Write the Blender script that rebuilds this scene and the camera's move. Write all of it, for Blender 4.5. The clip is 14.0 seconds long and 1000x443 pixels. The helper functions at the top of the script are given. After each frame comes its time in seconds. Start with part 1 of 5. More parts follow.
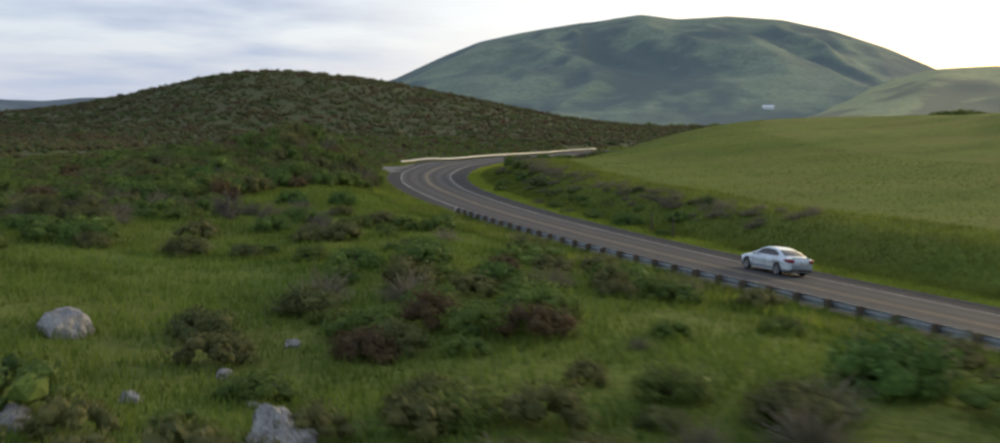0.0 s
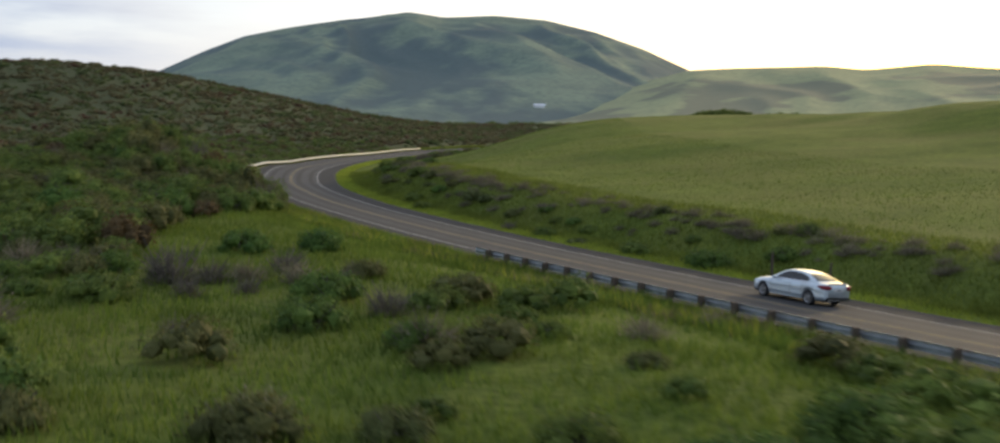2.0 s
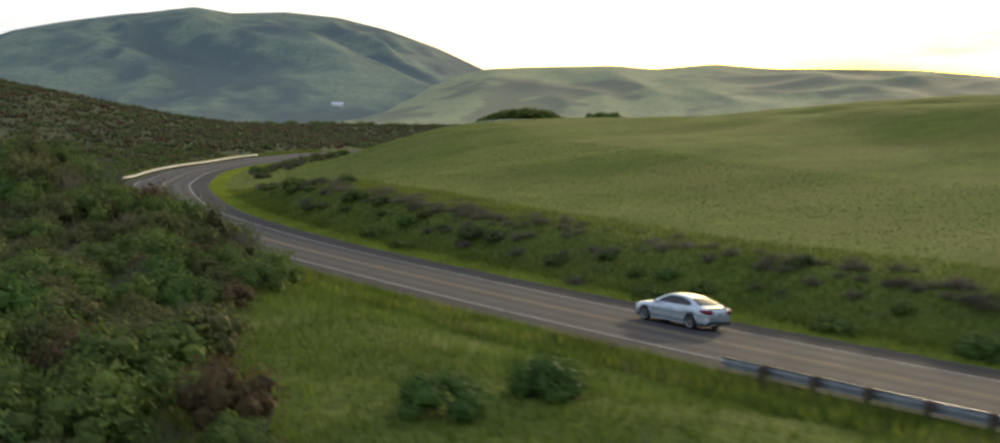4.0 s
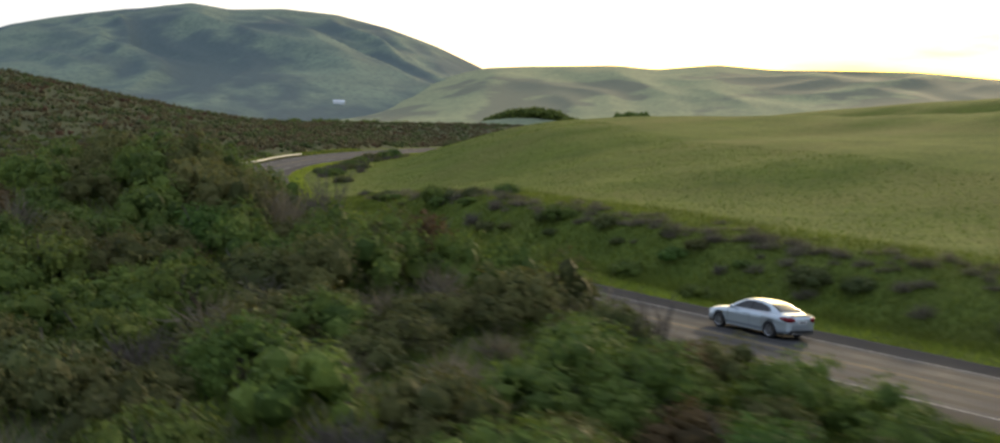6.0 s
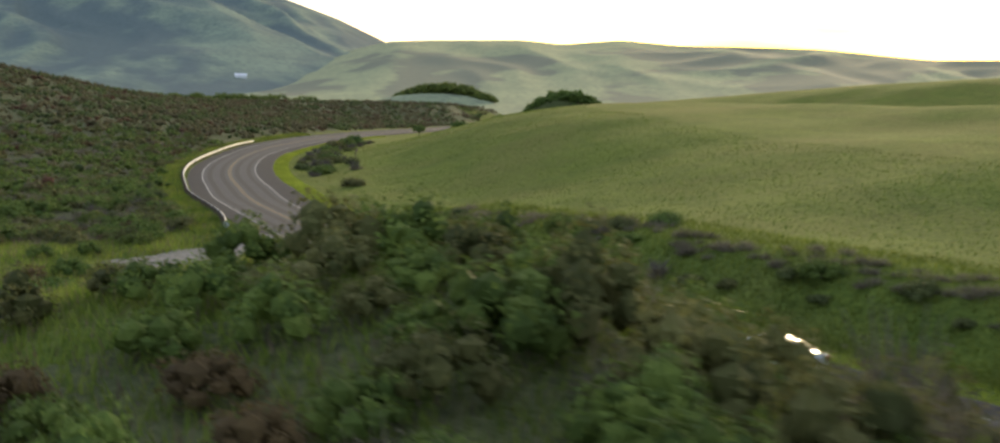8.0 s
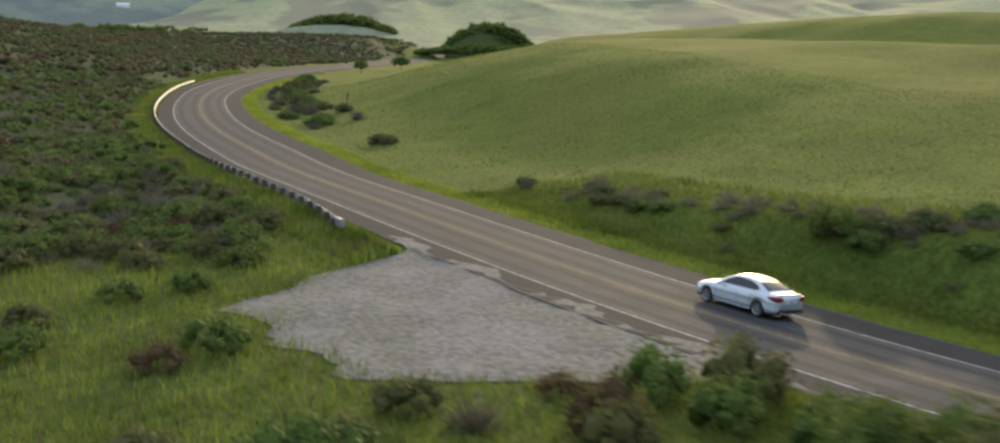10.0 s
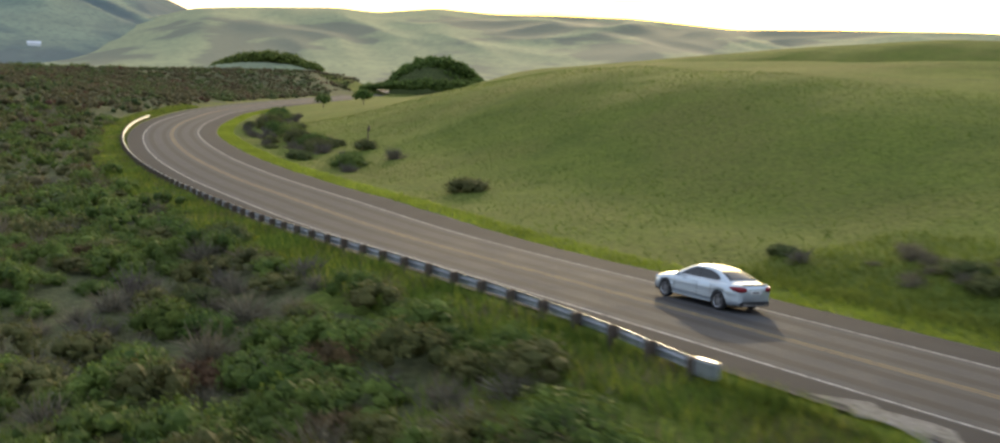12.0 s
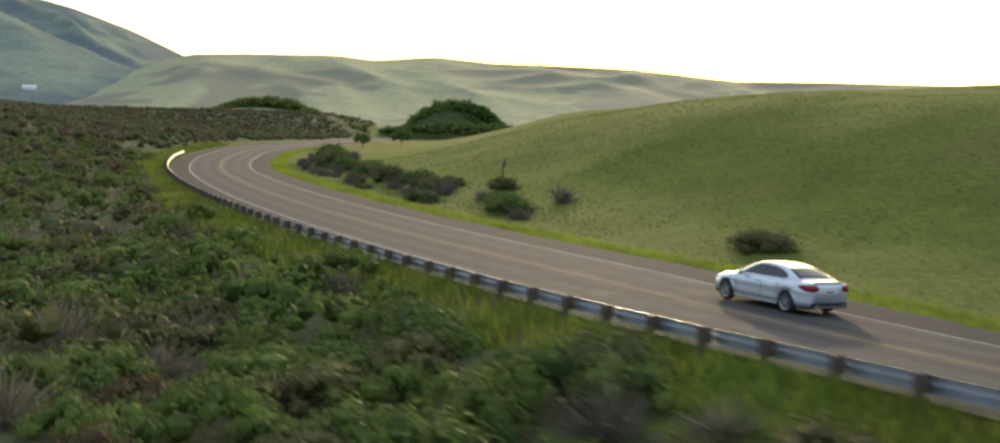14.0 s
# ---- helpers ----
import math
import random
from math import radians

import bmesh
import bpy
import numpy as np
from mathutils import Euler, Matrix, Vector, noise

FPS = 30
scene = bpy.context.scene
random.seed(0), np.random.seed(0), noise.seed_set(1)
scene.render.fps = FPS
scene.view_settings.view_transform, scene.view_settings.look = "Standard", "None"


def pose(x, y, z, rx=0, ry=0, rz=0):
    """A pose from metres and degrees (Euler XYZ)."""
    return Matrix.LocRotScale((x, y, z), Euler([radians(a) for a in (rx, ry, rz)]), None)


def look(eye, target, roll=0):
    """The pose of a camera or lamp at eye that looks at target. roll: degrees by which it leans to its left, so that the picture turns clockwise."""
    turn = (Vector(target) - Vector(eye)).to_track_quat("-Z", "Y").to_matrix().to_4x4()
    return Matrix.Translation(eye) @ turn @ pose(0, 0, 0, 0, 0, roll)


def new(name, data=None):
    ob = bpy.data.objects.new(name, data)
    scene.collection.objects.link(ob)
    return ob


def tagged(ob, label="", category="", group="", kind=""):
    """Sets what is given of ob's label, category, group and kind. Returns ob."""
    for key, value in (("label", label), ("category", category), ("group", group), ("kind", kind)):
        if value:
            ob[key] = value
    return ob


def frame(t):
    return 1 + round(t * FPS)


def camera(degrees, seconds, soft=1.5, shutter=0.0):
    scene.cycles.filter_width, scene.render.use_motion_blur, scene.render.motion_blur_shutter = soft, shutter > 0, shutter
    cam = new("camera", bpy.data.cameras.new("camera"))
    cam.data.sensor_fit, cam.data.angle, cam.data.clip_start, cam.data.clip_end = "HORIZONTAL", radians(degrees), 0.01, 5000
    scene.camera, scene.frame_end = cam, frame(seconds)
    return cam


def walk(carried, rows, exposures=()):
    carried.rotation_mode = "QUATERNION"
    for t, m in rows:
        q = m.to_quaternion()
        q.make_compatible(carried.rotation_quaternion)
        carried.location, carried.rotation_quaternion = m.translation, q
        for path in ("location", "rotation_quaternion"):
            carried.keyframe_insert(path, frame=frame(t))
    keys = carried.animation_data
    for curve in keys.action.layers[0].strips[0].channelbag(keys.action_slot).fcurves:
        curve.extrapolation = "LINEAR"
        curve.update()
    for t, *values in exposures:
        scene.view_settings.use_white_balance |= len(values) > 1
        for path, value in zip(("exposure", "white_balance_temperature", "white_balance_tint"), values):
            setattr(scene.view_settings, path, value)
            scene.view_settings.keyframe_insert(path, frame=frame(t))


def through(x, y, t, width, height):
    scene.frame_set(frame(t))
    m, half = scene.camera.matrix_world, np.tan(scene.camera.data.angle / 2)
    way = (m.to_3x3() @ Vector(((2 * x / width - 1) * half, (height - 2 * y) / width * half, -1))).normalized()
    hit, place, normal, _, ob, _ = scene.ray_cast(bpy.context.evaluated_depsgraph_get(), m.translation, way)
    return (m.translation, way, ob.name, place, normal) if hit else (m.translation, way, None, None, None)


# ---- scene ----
# ---------------------------------------------------------------- camera
cam = camera(48.0, 14.0, soft=2.3, shutter=0.5)

# seconds, x, y, z, yaw, pitch, roll
PATH_ROWS = [
    (0.0, -11.63, -26.71, 7.50, -8.18, -4.79, -1.18),
    (0.5, -14.19, -17.76, 7.10, -10.41, -4.82, -1.36),
    (1.0, -16.83, -9.11, 6.82, -12.70, -4.80, -1.51),
    (1.5, -19.58, -1.11, 6.88, -15.84, -4.72, -1.56),
    (2.0, -21.94, 6.84, 7.30, -20.08, -4.65, -1.32),
    (2.5, -23.96, 14.32, 7.75, -23.94, -4.59, -1.12),
    (3.0, -25.67, 21.42, 8.09, -27.00, -4.55, -1.01),
    (3.5, -27.08, 28.44, 8.32, -29.24, -4.53, -0.99),
    (4.0, -28.16, 35.69, 8.42, -30.66, -4.53, -1.03),
    (4.5, -28.93, 43.47, 8.37, -31.26, -4.55, -1.11),
    (5.0, -29.45, 51.79, 8.17, -31.20, -4.57, -1.22),
    (5.5, -29.99, 59.79, 7.95, -31.13, -4.55, -1.37),
    (6.0, -30.48, 67.53, 7.92, -30.99, -4.55, -1.51),
    (6.5, -30.93, 75.25, 8.22, -31.37, -4.54, -1.60),
    (7.0, -31.33, 82.95, 8.79, -32.62, -4.50, -1.69),
    (7.5, -31.93, 90.33, 9.40, -34.33, -4.65, -1.84),
    (8.0, -32.62, 97.57, 10.00, -36.16, -5.73, -1.68),
    (8.5, -33.18, 104.62, 10.39, -37.39, -7.17, -1.53),
    (9.0, -33.52, 111.92, 10.58, -38.61, -8.04, -1.70),
    (9.5, -33.26, 119.66, 10.53, -40.18, -8.63, -1.81),
    (10.0, -32.35, 127.71, 10.28, -41.93, -8.99, -1.79),
    (10.5, -30.89, 135.91, 9.85, -43.62, -9.07, -1.69),
    (11.0, -28.95, 144.12, 9.30, -45.00, -8.79, -1.56),
    (11.5, -26.62, 152.16, 8.68, -45.82, -8.08, -1.44),
    (12.0, -24.03, 159.98, 7.96, -45.99, -6.97, -1.44),
    (12.5, -21.36, 167.86, 6.99, -45.97, -5.94, -1.69),
    (13.0, -18.59, 175.93, 6.10, -45.94, -5.60, -1.79),
    (13.5, -15.92, 184.02, 5.42, -45.93, -5.18, -1.91),
    (14.0, -13.38, 191.75, 5.13, -46.38, -4.43, -1.97),
]
PATH = [(t, pose(x, y, z, 90 + pitch, 0, yaw) @ pose(0, 0, 0, 0, 0, -roll))
        for t, x, y, z, yaw, pitch, roll in PATH_ROWS]
walk(cam, PATH, exposures=[(0.0, 0.10), (5.0, 0.15), (7.5, 0.34), (9.0, 0.54), (11.5, 0.53), (14.0, 0.44)])

# ---------------------------------------------------------------- light
SUN_BEARING, SUN_HEIGHT = 53.5, 9.0      # degrees east of +y, degrees above the horizon


def sun_way():
    b, e = radians(SUN_BEARING), radians(SUN_HEIGHT)
    return Vector((math.sin(b) * math.cos(e), math.cos(b) * math.cos(e), math.sin(e)))


def make_sky():
    world = bpy.data.worlds.new("evening_sky")
    scene.world = world
    world.use_nodes = True
    nt = world.node_tree
    nt.nodes.clear()
    N, L = nt.nodes.new, nt.links.new
    sky = N("ShaderNodeTexSky")
    sky.sky_type = 'NISHITA'
    sky.sun_disc = False
    sky.sun_elevation = radians(SUN_HEIGHT)
    sky.sun_rotation = radians(SUN_BEARING)
    sky.air_density, sky.dust_density = 1.0, 3.0
    coord = N("ShaderNodeTexCoord")
    # thin cloud sheet, stretched towards the horizon
    sep = N("ShaderNodeSeparateXYZ")
    L(coord.outputs["Generated"], sep.inputs[0])
    lift = N("ShaderNodeMath"); lift.operation = 'ADD'; lift.inputs[1].default_value = 0.10
    L(sep.outputs[2], lift.inputs[0])
    top = N("ShaderNodeMath"); top.operation = 'MAXIMUM'; top.inputs[1].default_value = 0.05
    L(lift.outputs[0], top.inputs[0])
    dx = N("ShaderNodeMath"); dx.operation = 'DIVIDE'
    dy = N("ShaderNodeMath"); dy.operation = 'DIVIDE'
    L(sep.outputs[0], dx.inputs[0]); L(top.outputs[0], dx.inputs[1])
    L(sep.outputs[1], dy.inputs[0]); L(top.outputs[0], dy.inputs[1])
    flat = N("ShaderNodeCombineXYZ")
    L(dx.outputs[0], flat.inputs[0]); L(dy.outputs[0], flat.inputs[1])
    noise_tex = N("ShaderNodeTexNoise")
    noise_tex.inputs["Scale"].default_value = 0.75
    noise_tex.inputs["Detail"].default_value = 7.0
    noise_tex.inputs["Roughness"].default_value = 0.55
    L(flat.outputs[0], noise_tex.inputs["Vector"])
    ramp = N("ShaderNodeValToRGB")
    ramp.color_ramp.elements[0].position, ramp.color_ramp.elements[1].position = 0.40, 0.62
    L(noise_tex.outputs["Fac"], ramp.inputs[0])
    # angle from the sun
    dot = N("ShaderNodeVectorMath"); dot.operation = 'DOT_PRODUCT'
    nrm = N("ShaderNodeVectorMath"); nrm.operation = 'NORMALIZE'
    L(coord.outputs["Generated"], nrm.inputs[0])
    L(nrm.outputs[0], dot.inputs[0])
    dot.inputs[1].default_value = sun_way()
    near = N("ShaderNodeMapRange")
    near.inputs["From Min"].default_value, near.inputs["From Max"].default_value = 0.55, 1.0
    L(dot.outputs["Value"], near.inputs["Value"])
    pw = N("ShaderNodeMath"); pw.operation = 'POWER'; pw.inputs[1].default_value = 8.0
    L(near.outputs[0], pw.inputs[0])
    # cloud brightness: grey away from the sun, white towards it
    cloud = N("ShaderNodeMixRGB")
    cloud.inputs[1].default_value = (0.50, 0.57, 0.72, 1)
    cloud.inputs[2].default_value = (1.8, 1.62, 1.25, 1)
    L(near.outputs[0], cloud.inputs[0])
    gain = N("ShaderNodeMixRGB"); gain.blend_type = 'MULTIPLY'; gain.inputs[0].default_value = 1.0
    gain.inputs[2].default_value = (0.10, 0.10, 0.10, 1)
    L(sky.outputs[0], gain.inputs[1])
    veil = N("ShaderNodeMixRGB"); veil.blend_type = 'ADD'; veil.inputs[0].default_value = 1.0
    veil.inputs[2].default_value = (0.50, 0.57, 0.71, 1)
    L(gain.outputs[0], veil.inputs[1])
    mix = N("ShaderNodeMixRGB")
    L(ramp.outputs[0], mix.inputs[0]); L(veil.outputs[0], mix.inputs[1]); L(cloud.outputs[0], mix.inputs[2])
    low = N("ShaderNodeMapRange")
    low.inputs["From Min"].default_value, low.inputs["From Max"].default_value = 0.06, 0.22
    low.inputs["To Min"].default_value, low.inputs["To Max"].default_value = 1.0, 0.0
    L(sep.outputs[2], low.inputs["Value"])
    band = N("ShaderNodeMath"); band.operation = 'MULTIPLY'
    L(low.outputs[0], band.inputs[0]); L(pw.outputs[0], band.inputs[1])
    warm = N("ShaderNodeMixRGB"); warm.blend_type = 'MULTIPLY'
    warm.inputs[2].default_value = (1.0, 0.84, 0.26, 1)
    glow = N("ShaderNodeMixRGB"); glow.blend_type = 'ADD'; glow.inputs[0].default_value = 1.0
    gcol = N("ShaderNodeMixRGB")
    gcol.inputs[1].default_value = (0, 0, 0, 1); gcol.inputs[2].default_value = (3.2, 2.2, 0.5, 1)
    L(pw.outputs[0], gcol.inputs[0])
    L(mix.outputs[0], glow.inputs[1]); L(gcol.outputs[0], glow.inputs[2])
    L(band.outputs[0], warm.inputs[0]); L(glow.outputs[0], warm.inputs[1])
    bg = N("ShaderNodeBackground"); bg.inputs[1].default_value = 0.95
    L(warm.outputs[0], bg.inputs[0])
    out = N("ShaderNodeOutputWorld")
    L(bg.outputs[0], out.inputs[0])


make_sky()
sun = new("sun", bpy.data.lights.new("sun", 'SUN'))
sun.data.energy, sun.data.angle, sun.data.color = 1.6, radians(1.5), (1.0, 0.80, 0.52)
sun.matrix_world = look(sun_way() * 200, (0, 0, 0))

# ---------------------------------------------------------------- plan
# the road's middle line, from south to north
ROAD = [(59.56, -141.0), (47.44, -101.0), (35.55, -61.0), (25.4, -26.0), (19.61, -6.0), (14.19, 14.1), (9.1, 34.2),
        (5.25, 54.4), (2.42, 74.6), (0.78, 94.8), (0.07, 115.0), (0.7, 133.0), (2.12, 150.1), (5.1, 167.9), (8.9, 185.4),
        (13.5, 202.8), (19.39, 220.0), (25.4, 236.95), (32.2, 253.6), (39.75, 269.9), (47.9, 286.0), (56.5, 301.7),
        (66.0, 317.0), (76.2, 331.9), (87.03, 346.3), (98.0, 360.5), (109.7, 374.2), (134.5, 400.1), (161.0, 424.4),
        (201.2, 460.5), (243.57, 499.5), (290.85, 546.4), (345.4, 606.4), (417.32, 686.4)]
LEFT_EDGE, RIGHT_EDGE = 5.5, 6.2     # the asphalt's reach to either side of its middle line


def spline(points, step):
    """Points along a smooth line through the given ones, about step apart."""
    P = np.array(points, float)
    P = np.vstack([2 * P[0] - P[1], P, 2 * P[-1] - P[-2]])
    out = []
    for i in range(1, len(P) - 2):
        a, b, c, d = P[i - 1:i + 3]
        n = max(2, int(np.linalg.norm(c - b) / step))
        for t in np.arange(n) / n:
            out.append(0.5 * (2 * b + (c - a) * t + (2 * a - 5 * b + 4 * c - d) * t * t + (3 * b - a - 3 * c + d) * t ** 3))
    out.append(P[-2])
    return np.array(out)


LINE = spline(ROAD, 1.0)
STEP = np.linalg.norm(np.diff(LINE, axis=0), axis=1)
ALONG = np.concatenate([[0], np.cumsum(STEP)])
WAYS = np.gradient(LINE, axis=0)
WAYS /= np.linalg.norm(WAYS, axis=1)[:, None]


def on_road(s, off):
    """Place and heading (radians) at s metres along the middle line and off metres to its right."""
    x, y = np.interp(s, ALONG, LINE[:, 0]), np.interp(s, ALONG, LINE[:, 1])
    ux, uy = np.interp(s, ALONG, WAYS[:, 0]), np.interp(s, ALONG, WAYS[:, 1])
    n = math.hypot(ux, uy)
    ux, uy = ux / n, uy / n
    return x + uy * off, y - ux * off, math.atan2(-ux, uy)


def s_at(y):
    """Metres along the road at which its middle line reaches that y."""
    return float(np.interp(y, LINE[:, 1], ALONG))


def offset(x, y):
    """Metres to the right of the middle line, and metres along it."""
    x, y = np.asarray(x, float), np.asarray(y, float)
    best = np.full(x.shape, 1e9)
    off = np.zeros(x.shape)
    along = np.zeros(x.shape)
    for i in range(0, len(LINE), 2):
        dx, dy = x - LINE[i, 0], y - LINE[i, 1]
        d = dx * dx + dy * dy
        m = d < best
        best = np.where(m, d, best)
        off = np.where(m, np.sign(dx * WAYS[i, 1] - dy * WAYS[i, 0]) * np.sqrt(d), off)
        o = dx * WAYS[i, 1] - dy * WAYS[i, 0]
        off = np.where(m & (d < 400), o, off)
        along = np.where(m, ALONG[i] + dx * WAYS[i, 0] + dy * WAYS[i, 1], along)
    return off, along


S_LEVEL, S_FLAT, S_BEND, S_RISE = s_at(192.0), s_at(222.0), s_at(290.0), s_at(300.0)


def smooth(a, b, v):
    t = np.clip((np.asarray(v, float) - a) / (b - a), 0, 1)
    return t * t * (3 - 2 * t)


def bump(x, y, cx, cy, sx, sy, turn=0.0):
    c, s = math.cos(radians(turn)), math.sin(radians(turn))
    u, v = (x - cx) * c + (y - cy) * s, -(x - cx) * s + (y - cy) * c
    return np.exp(-0.5 * ((u / sx) ** 2 + (v / sy) ** 2))


def waves(x, y, seed, size):
    """Soft uneven ground, from a few crossing sines."""
    rng = np.random.RandomState(seed)
    z = 0
    for k in range(7):
        a, q, p = rng.uniform(0, 6.28), rng.uniform(0.6, 1.9) / size, rng.uniform(0, 6.28)
        z = z + np.sin((x * math.cos(a) + y * math.sin(a)) * q * 6.28 + p) / (k + 2)
    return z


def grade(s):
    """Height of the road's middle line: level at first, then gently uphill."""
    s = np.asarray(s, float)
    return 0.0088 * np.maximum(0, s - S_RISE) * (1 - 0.4 * smooth(480, 900, s)) + 0.28 * np.exp(-((s - S_LEVEL + 8) / 22) ** 2)


def bank(s):
    """How the road leans down to its right side: flat through the middle stretch."""
    s = np.asarray(s, float)
    return 0.06 * (1 - smooth(S_LEVEL, S_FLAT, s)) + 0.055 * smooth(S_BEND, S_BEND + 40, s)


def height(x, y):
    x, y = np.asarray(x, float), np.asarray(y, float)
    d, s = offset(x, y)
    lift = grade(s)
    # west of the road
    west = 0.9 * (1 - smooth(50, 90, y)) - 1.3 * smooth(165, 190, y) * (1 - smooth(330, 420, y))
    west = west + 2.9 * bump(x, y, -21, 100, 12, 20) + 3.7 * bump(x, y, -14.5, 125.5, 8.5, 10) + 2.2 * bump(x, y, -32, 126, 10, 14)
    flank = np.where(x < -41.1, 52.0, 81.9)
    west = west + 22.75 * np.exp(-0.5 * (((x + 41.1) / flank) ** 2 + ((y - 513) / 104.5) ** 2))
    west = west + 7.9 * smooth(30, 150, -d) * smooth(380, 520, y) + 1.0 * bump(x, y, -70, 60, 25, 40)
    west = west + 18.0 * bump(x, y, 327.6, 630.3, 102.5, 59.0, -43.9)
    west = west + 3.0 * smooth(40, 140, -d) * (1 - smooth(200, 300, y))
    west = west + 0.25 * waves(x, y, 3, 30) * smooth(7, 20, -d)
    # east of the road
    east = 1.5 * smooth(8.5, 16.5, d) * (1 - smooth(150, 190, y)) + 1.0 * bump(x, y, 17, 138, 8, 26)
    hills = 23.84 * bump(x, y, 18.6, 269.8, 81.2, 55.4, 51.6) + 4.6 * bump(x, y, 120.5, 105.6, 15.6, 124.7, -2.8)
    hills = hills + 19.45 * bump(x, y, 346.4, 329.1, 54.9, 132.7, 36.5)
    east = east + hills * smooth(12, 75, d) + 8.16 * smooth(16, 130, d) * (1 - smooth(250, 420, y))
    east = east - 0.45 * bump(d, 0, 10.0, 0, 2.0, 1)
    east = east + 0.22 * waves(x, y, 5, 45) * smooth(10, 30, d)
    edge = lift - bank(s) * np.clip(d, -6.5, 7.0) - 0.10
    west, east = west + 0.8 * lift, east + 0.8 * lift
    z = np.where(d < 0, edge + (west - edge) * smooth(6.6, 15, -d), edge + (east - edge) * smooth(7.0, 14, d))
    # pull-out level with the road
    pull = smooth(0, 1, 1.6 - (((x + 7.0) / 10.5) ** 2 + ((y - 160.5) / 15.0) ** 2) * 1.2)
    z = z * (1 - pull * (d < 0)) + pull * (d < 0) * np.where(d > -6.5, edge, 0.30)
    return z


def z_road(off, s=0.0):
    return -float(bank(s)) * off + float(grade(s))


# ---------------------------------------------------------------- helpers for meshes


def mesh_from(name, verts, faces, mats, smooth_shade=False, face_mats=None):
    me = bpy.data.meshes.new(name)
    verts, faces = np.asarray(verts, np.float32), np.asarray(faces, np.int32)
    n, k = faces.shape
    me.vertices.add(len(verts))
    me.vertices.foreach_set("co", verts.ravel())
    me.loops.add(n * k)
    me.loops.foreach_set("vertex_index", faces.ravel())
    me.polygons.add(n)
    me.polygons.foreach_set("loop_start", np.arange(n, dtype=np.int32) * k)
    me.polygons.foreach_set("loop_total", np.full(n, k, np.int32))
    for m in mats if isinstance(mats, (list, tuple)) else [mats]:
        me.materials.append(m)
    if face_mats is not None:
        me.polygons.foreach_set("material_index", np.asarray(face_mats, np.int32))
    me.polygons.foreach_set("use_smooth", np.full(n, smooth_shade, bool))
    me.update(calc_edges=True)
    me.validate()
    return me


def part(name, bm, material, parent, label="", smooth_shade=False):
    me = bpy.data.meshes.new(name)
    if smooth_shade:
        for f in bm.faces:
            f.smooth = True
    bm.to_mesh(me)
    bm.free()
    me.materials.append(material)
    ob = new(name, me)
    ob.parent = parent
    if label:
        tagged(ob, label)
    return ob


def grid_faces(rows, cols):
    i = np.arange(rows - 1)[:, None] * cols + np.arange(cols - 1)[None, :]
    return np.stack([i, i + 1, i + cols + 1, i + cols], -1).reshape(-1, 4)


def box(bm, x0, y0, z0, x1, y1, z1, bevel=0.0):
    m = Matrix.Translation(((x0 + x1) / 2, (y0 + y1) / 2, (z0 + z1) / 2)) @ Matrix.Diagonal((x1 - x0, y1 - y0, z1 - z0, 1))
    made = bmesh.ops.create_cube(bm, size=1, matrix=m)
    if bevel:
        edges = list({e for v in made["verts"] for e in v.link_edges})
        bmesh.ops.bevel(bm, geom=edges, offset=bevel, segments=2, affect='EDGES')


def tube(bm, points, radii, sides=6):
    rings = []
    for k, (p, r) in enumerate(zip(points, radii)):
        p = Vector(p)
        q = Vector(points[min(k + 1, len(points) - 1)]) - Vector(points[max(k - 1, 0)])
        m = Matrix.Translation(p) @ q.to_track_quat('Z', 'Y').to_matrix().to_4x4()
        rings.append([bm.verts.new(m @ Vector((r * math.cos(6.2832 * i / sides), r * math.sin(6.2832 * i / sides), 0))) for i in range(sides)])
    for a, b in zip(rings, rings[1:]):
        for i in range(sides):
            bm.faces.new((a[i], a[(i + 1) % sides], b[(i + 1) % sides], b[i]))
    bm.faces.new(rings[0][::-1])
    bm.faces.new(rings[-1])

# ---------------------------------------------------------------- materials


def material(name, rough=0.8, metal=0.0, spec=0.5):
    m = bpy.data.materials.new(name)
    m.use_nodes = True
    b = m.node_tree.nodes["Principled BSDF"]
    b.inputs["Roughness"].default_value, b.inputs["Metallic"].default_value = rough, metal
    b.inputs["Specular IOR Level"].default_value = spec
    return m, m.node_tree, b


def noise_fac(nt, scale, detail=4.0, lo=0.35, hi=0.65, coord="Object", stretch=None, rough=0.55):
    tc = nt.nodes.new("ShaderNodeTexCoord")
    src = tc.outputs[coord]
    if stretch:
        mp = nt.nodes.new("ShaderNodeMapping")
        mp.inputs["Scale"].default_value = stretch
        nt.links.new(src, mp.inputs[0])
        src = mp.outputs[0]
    n = nt.nodes.new("ShaderNodeTexNoise")
    n.inputs["Scale"].default_value, n.inputs["Detail"].default_value = scale, detail
    n.inputs["Roughness"].default_value = rough
    nt.links.new(src, n.inputs["Vector"])
    r = nt.nodes.new("ShaderNodeMapRange")
    r.inputs["From Min"].default_value, r.inputs["From Max"].default_value = lo, hi
    nt.links.new(n.outputs["Fac"], r.inputs["Value"])
    return r.outputs[0]


def blend(nt, fac, a, b, mode='MIX'):
    m = nt.nodes.new("ShaderNodeMixRGB")
    m.blend_type = mode
    for k, v in ((0, fac), (1, a), (2, b)):
        if isinstance(v, (tuple, list)):
            m.inputs[k].default_value = (*v, 1)
        elif isinstance(v, (int, float)):
            m.inputs[k].default_value = v
        else:
            nt.links.new(v, m.inputs[k])
    return m.outputs[0]


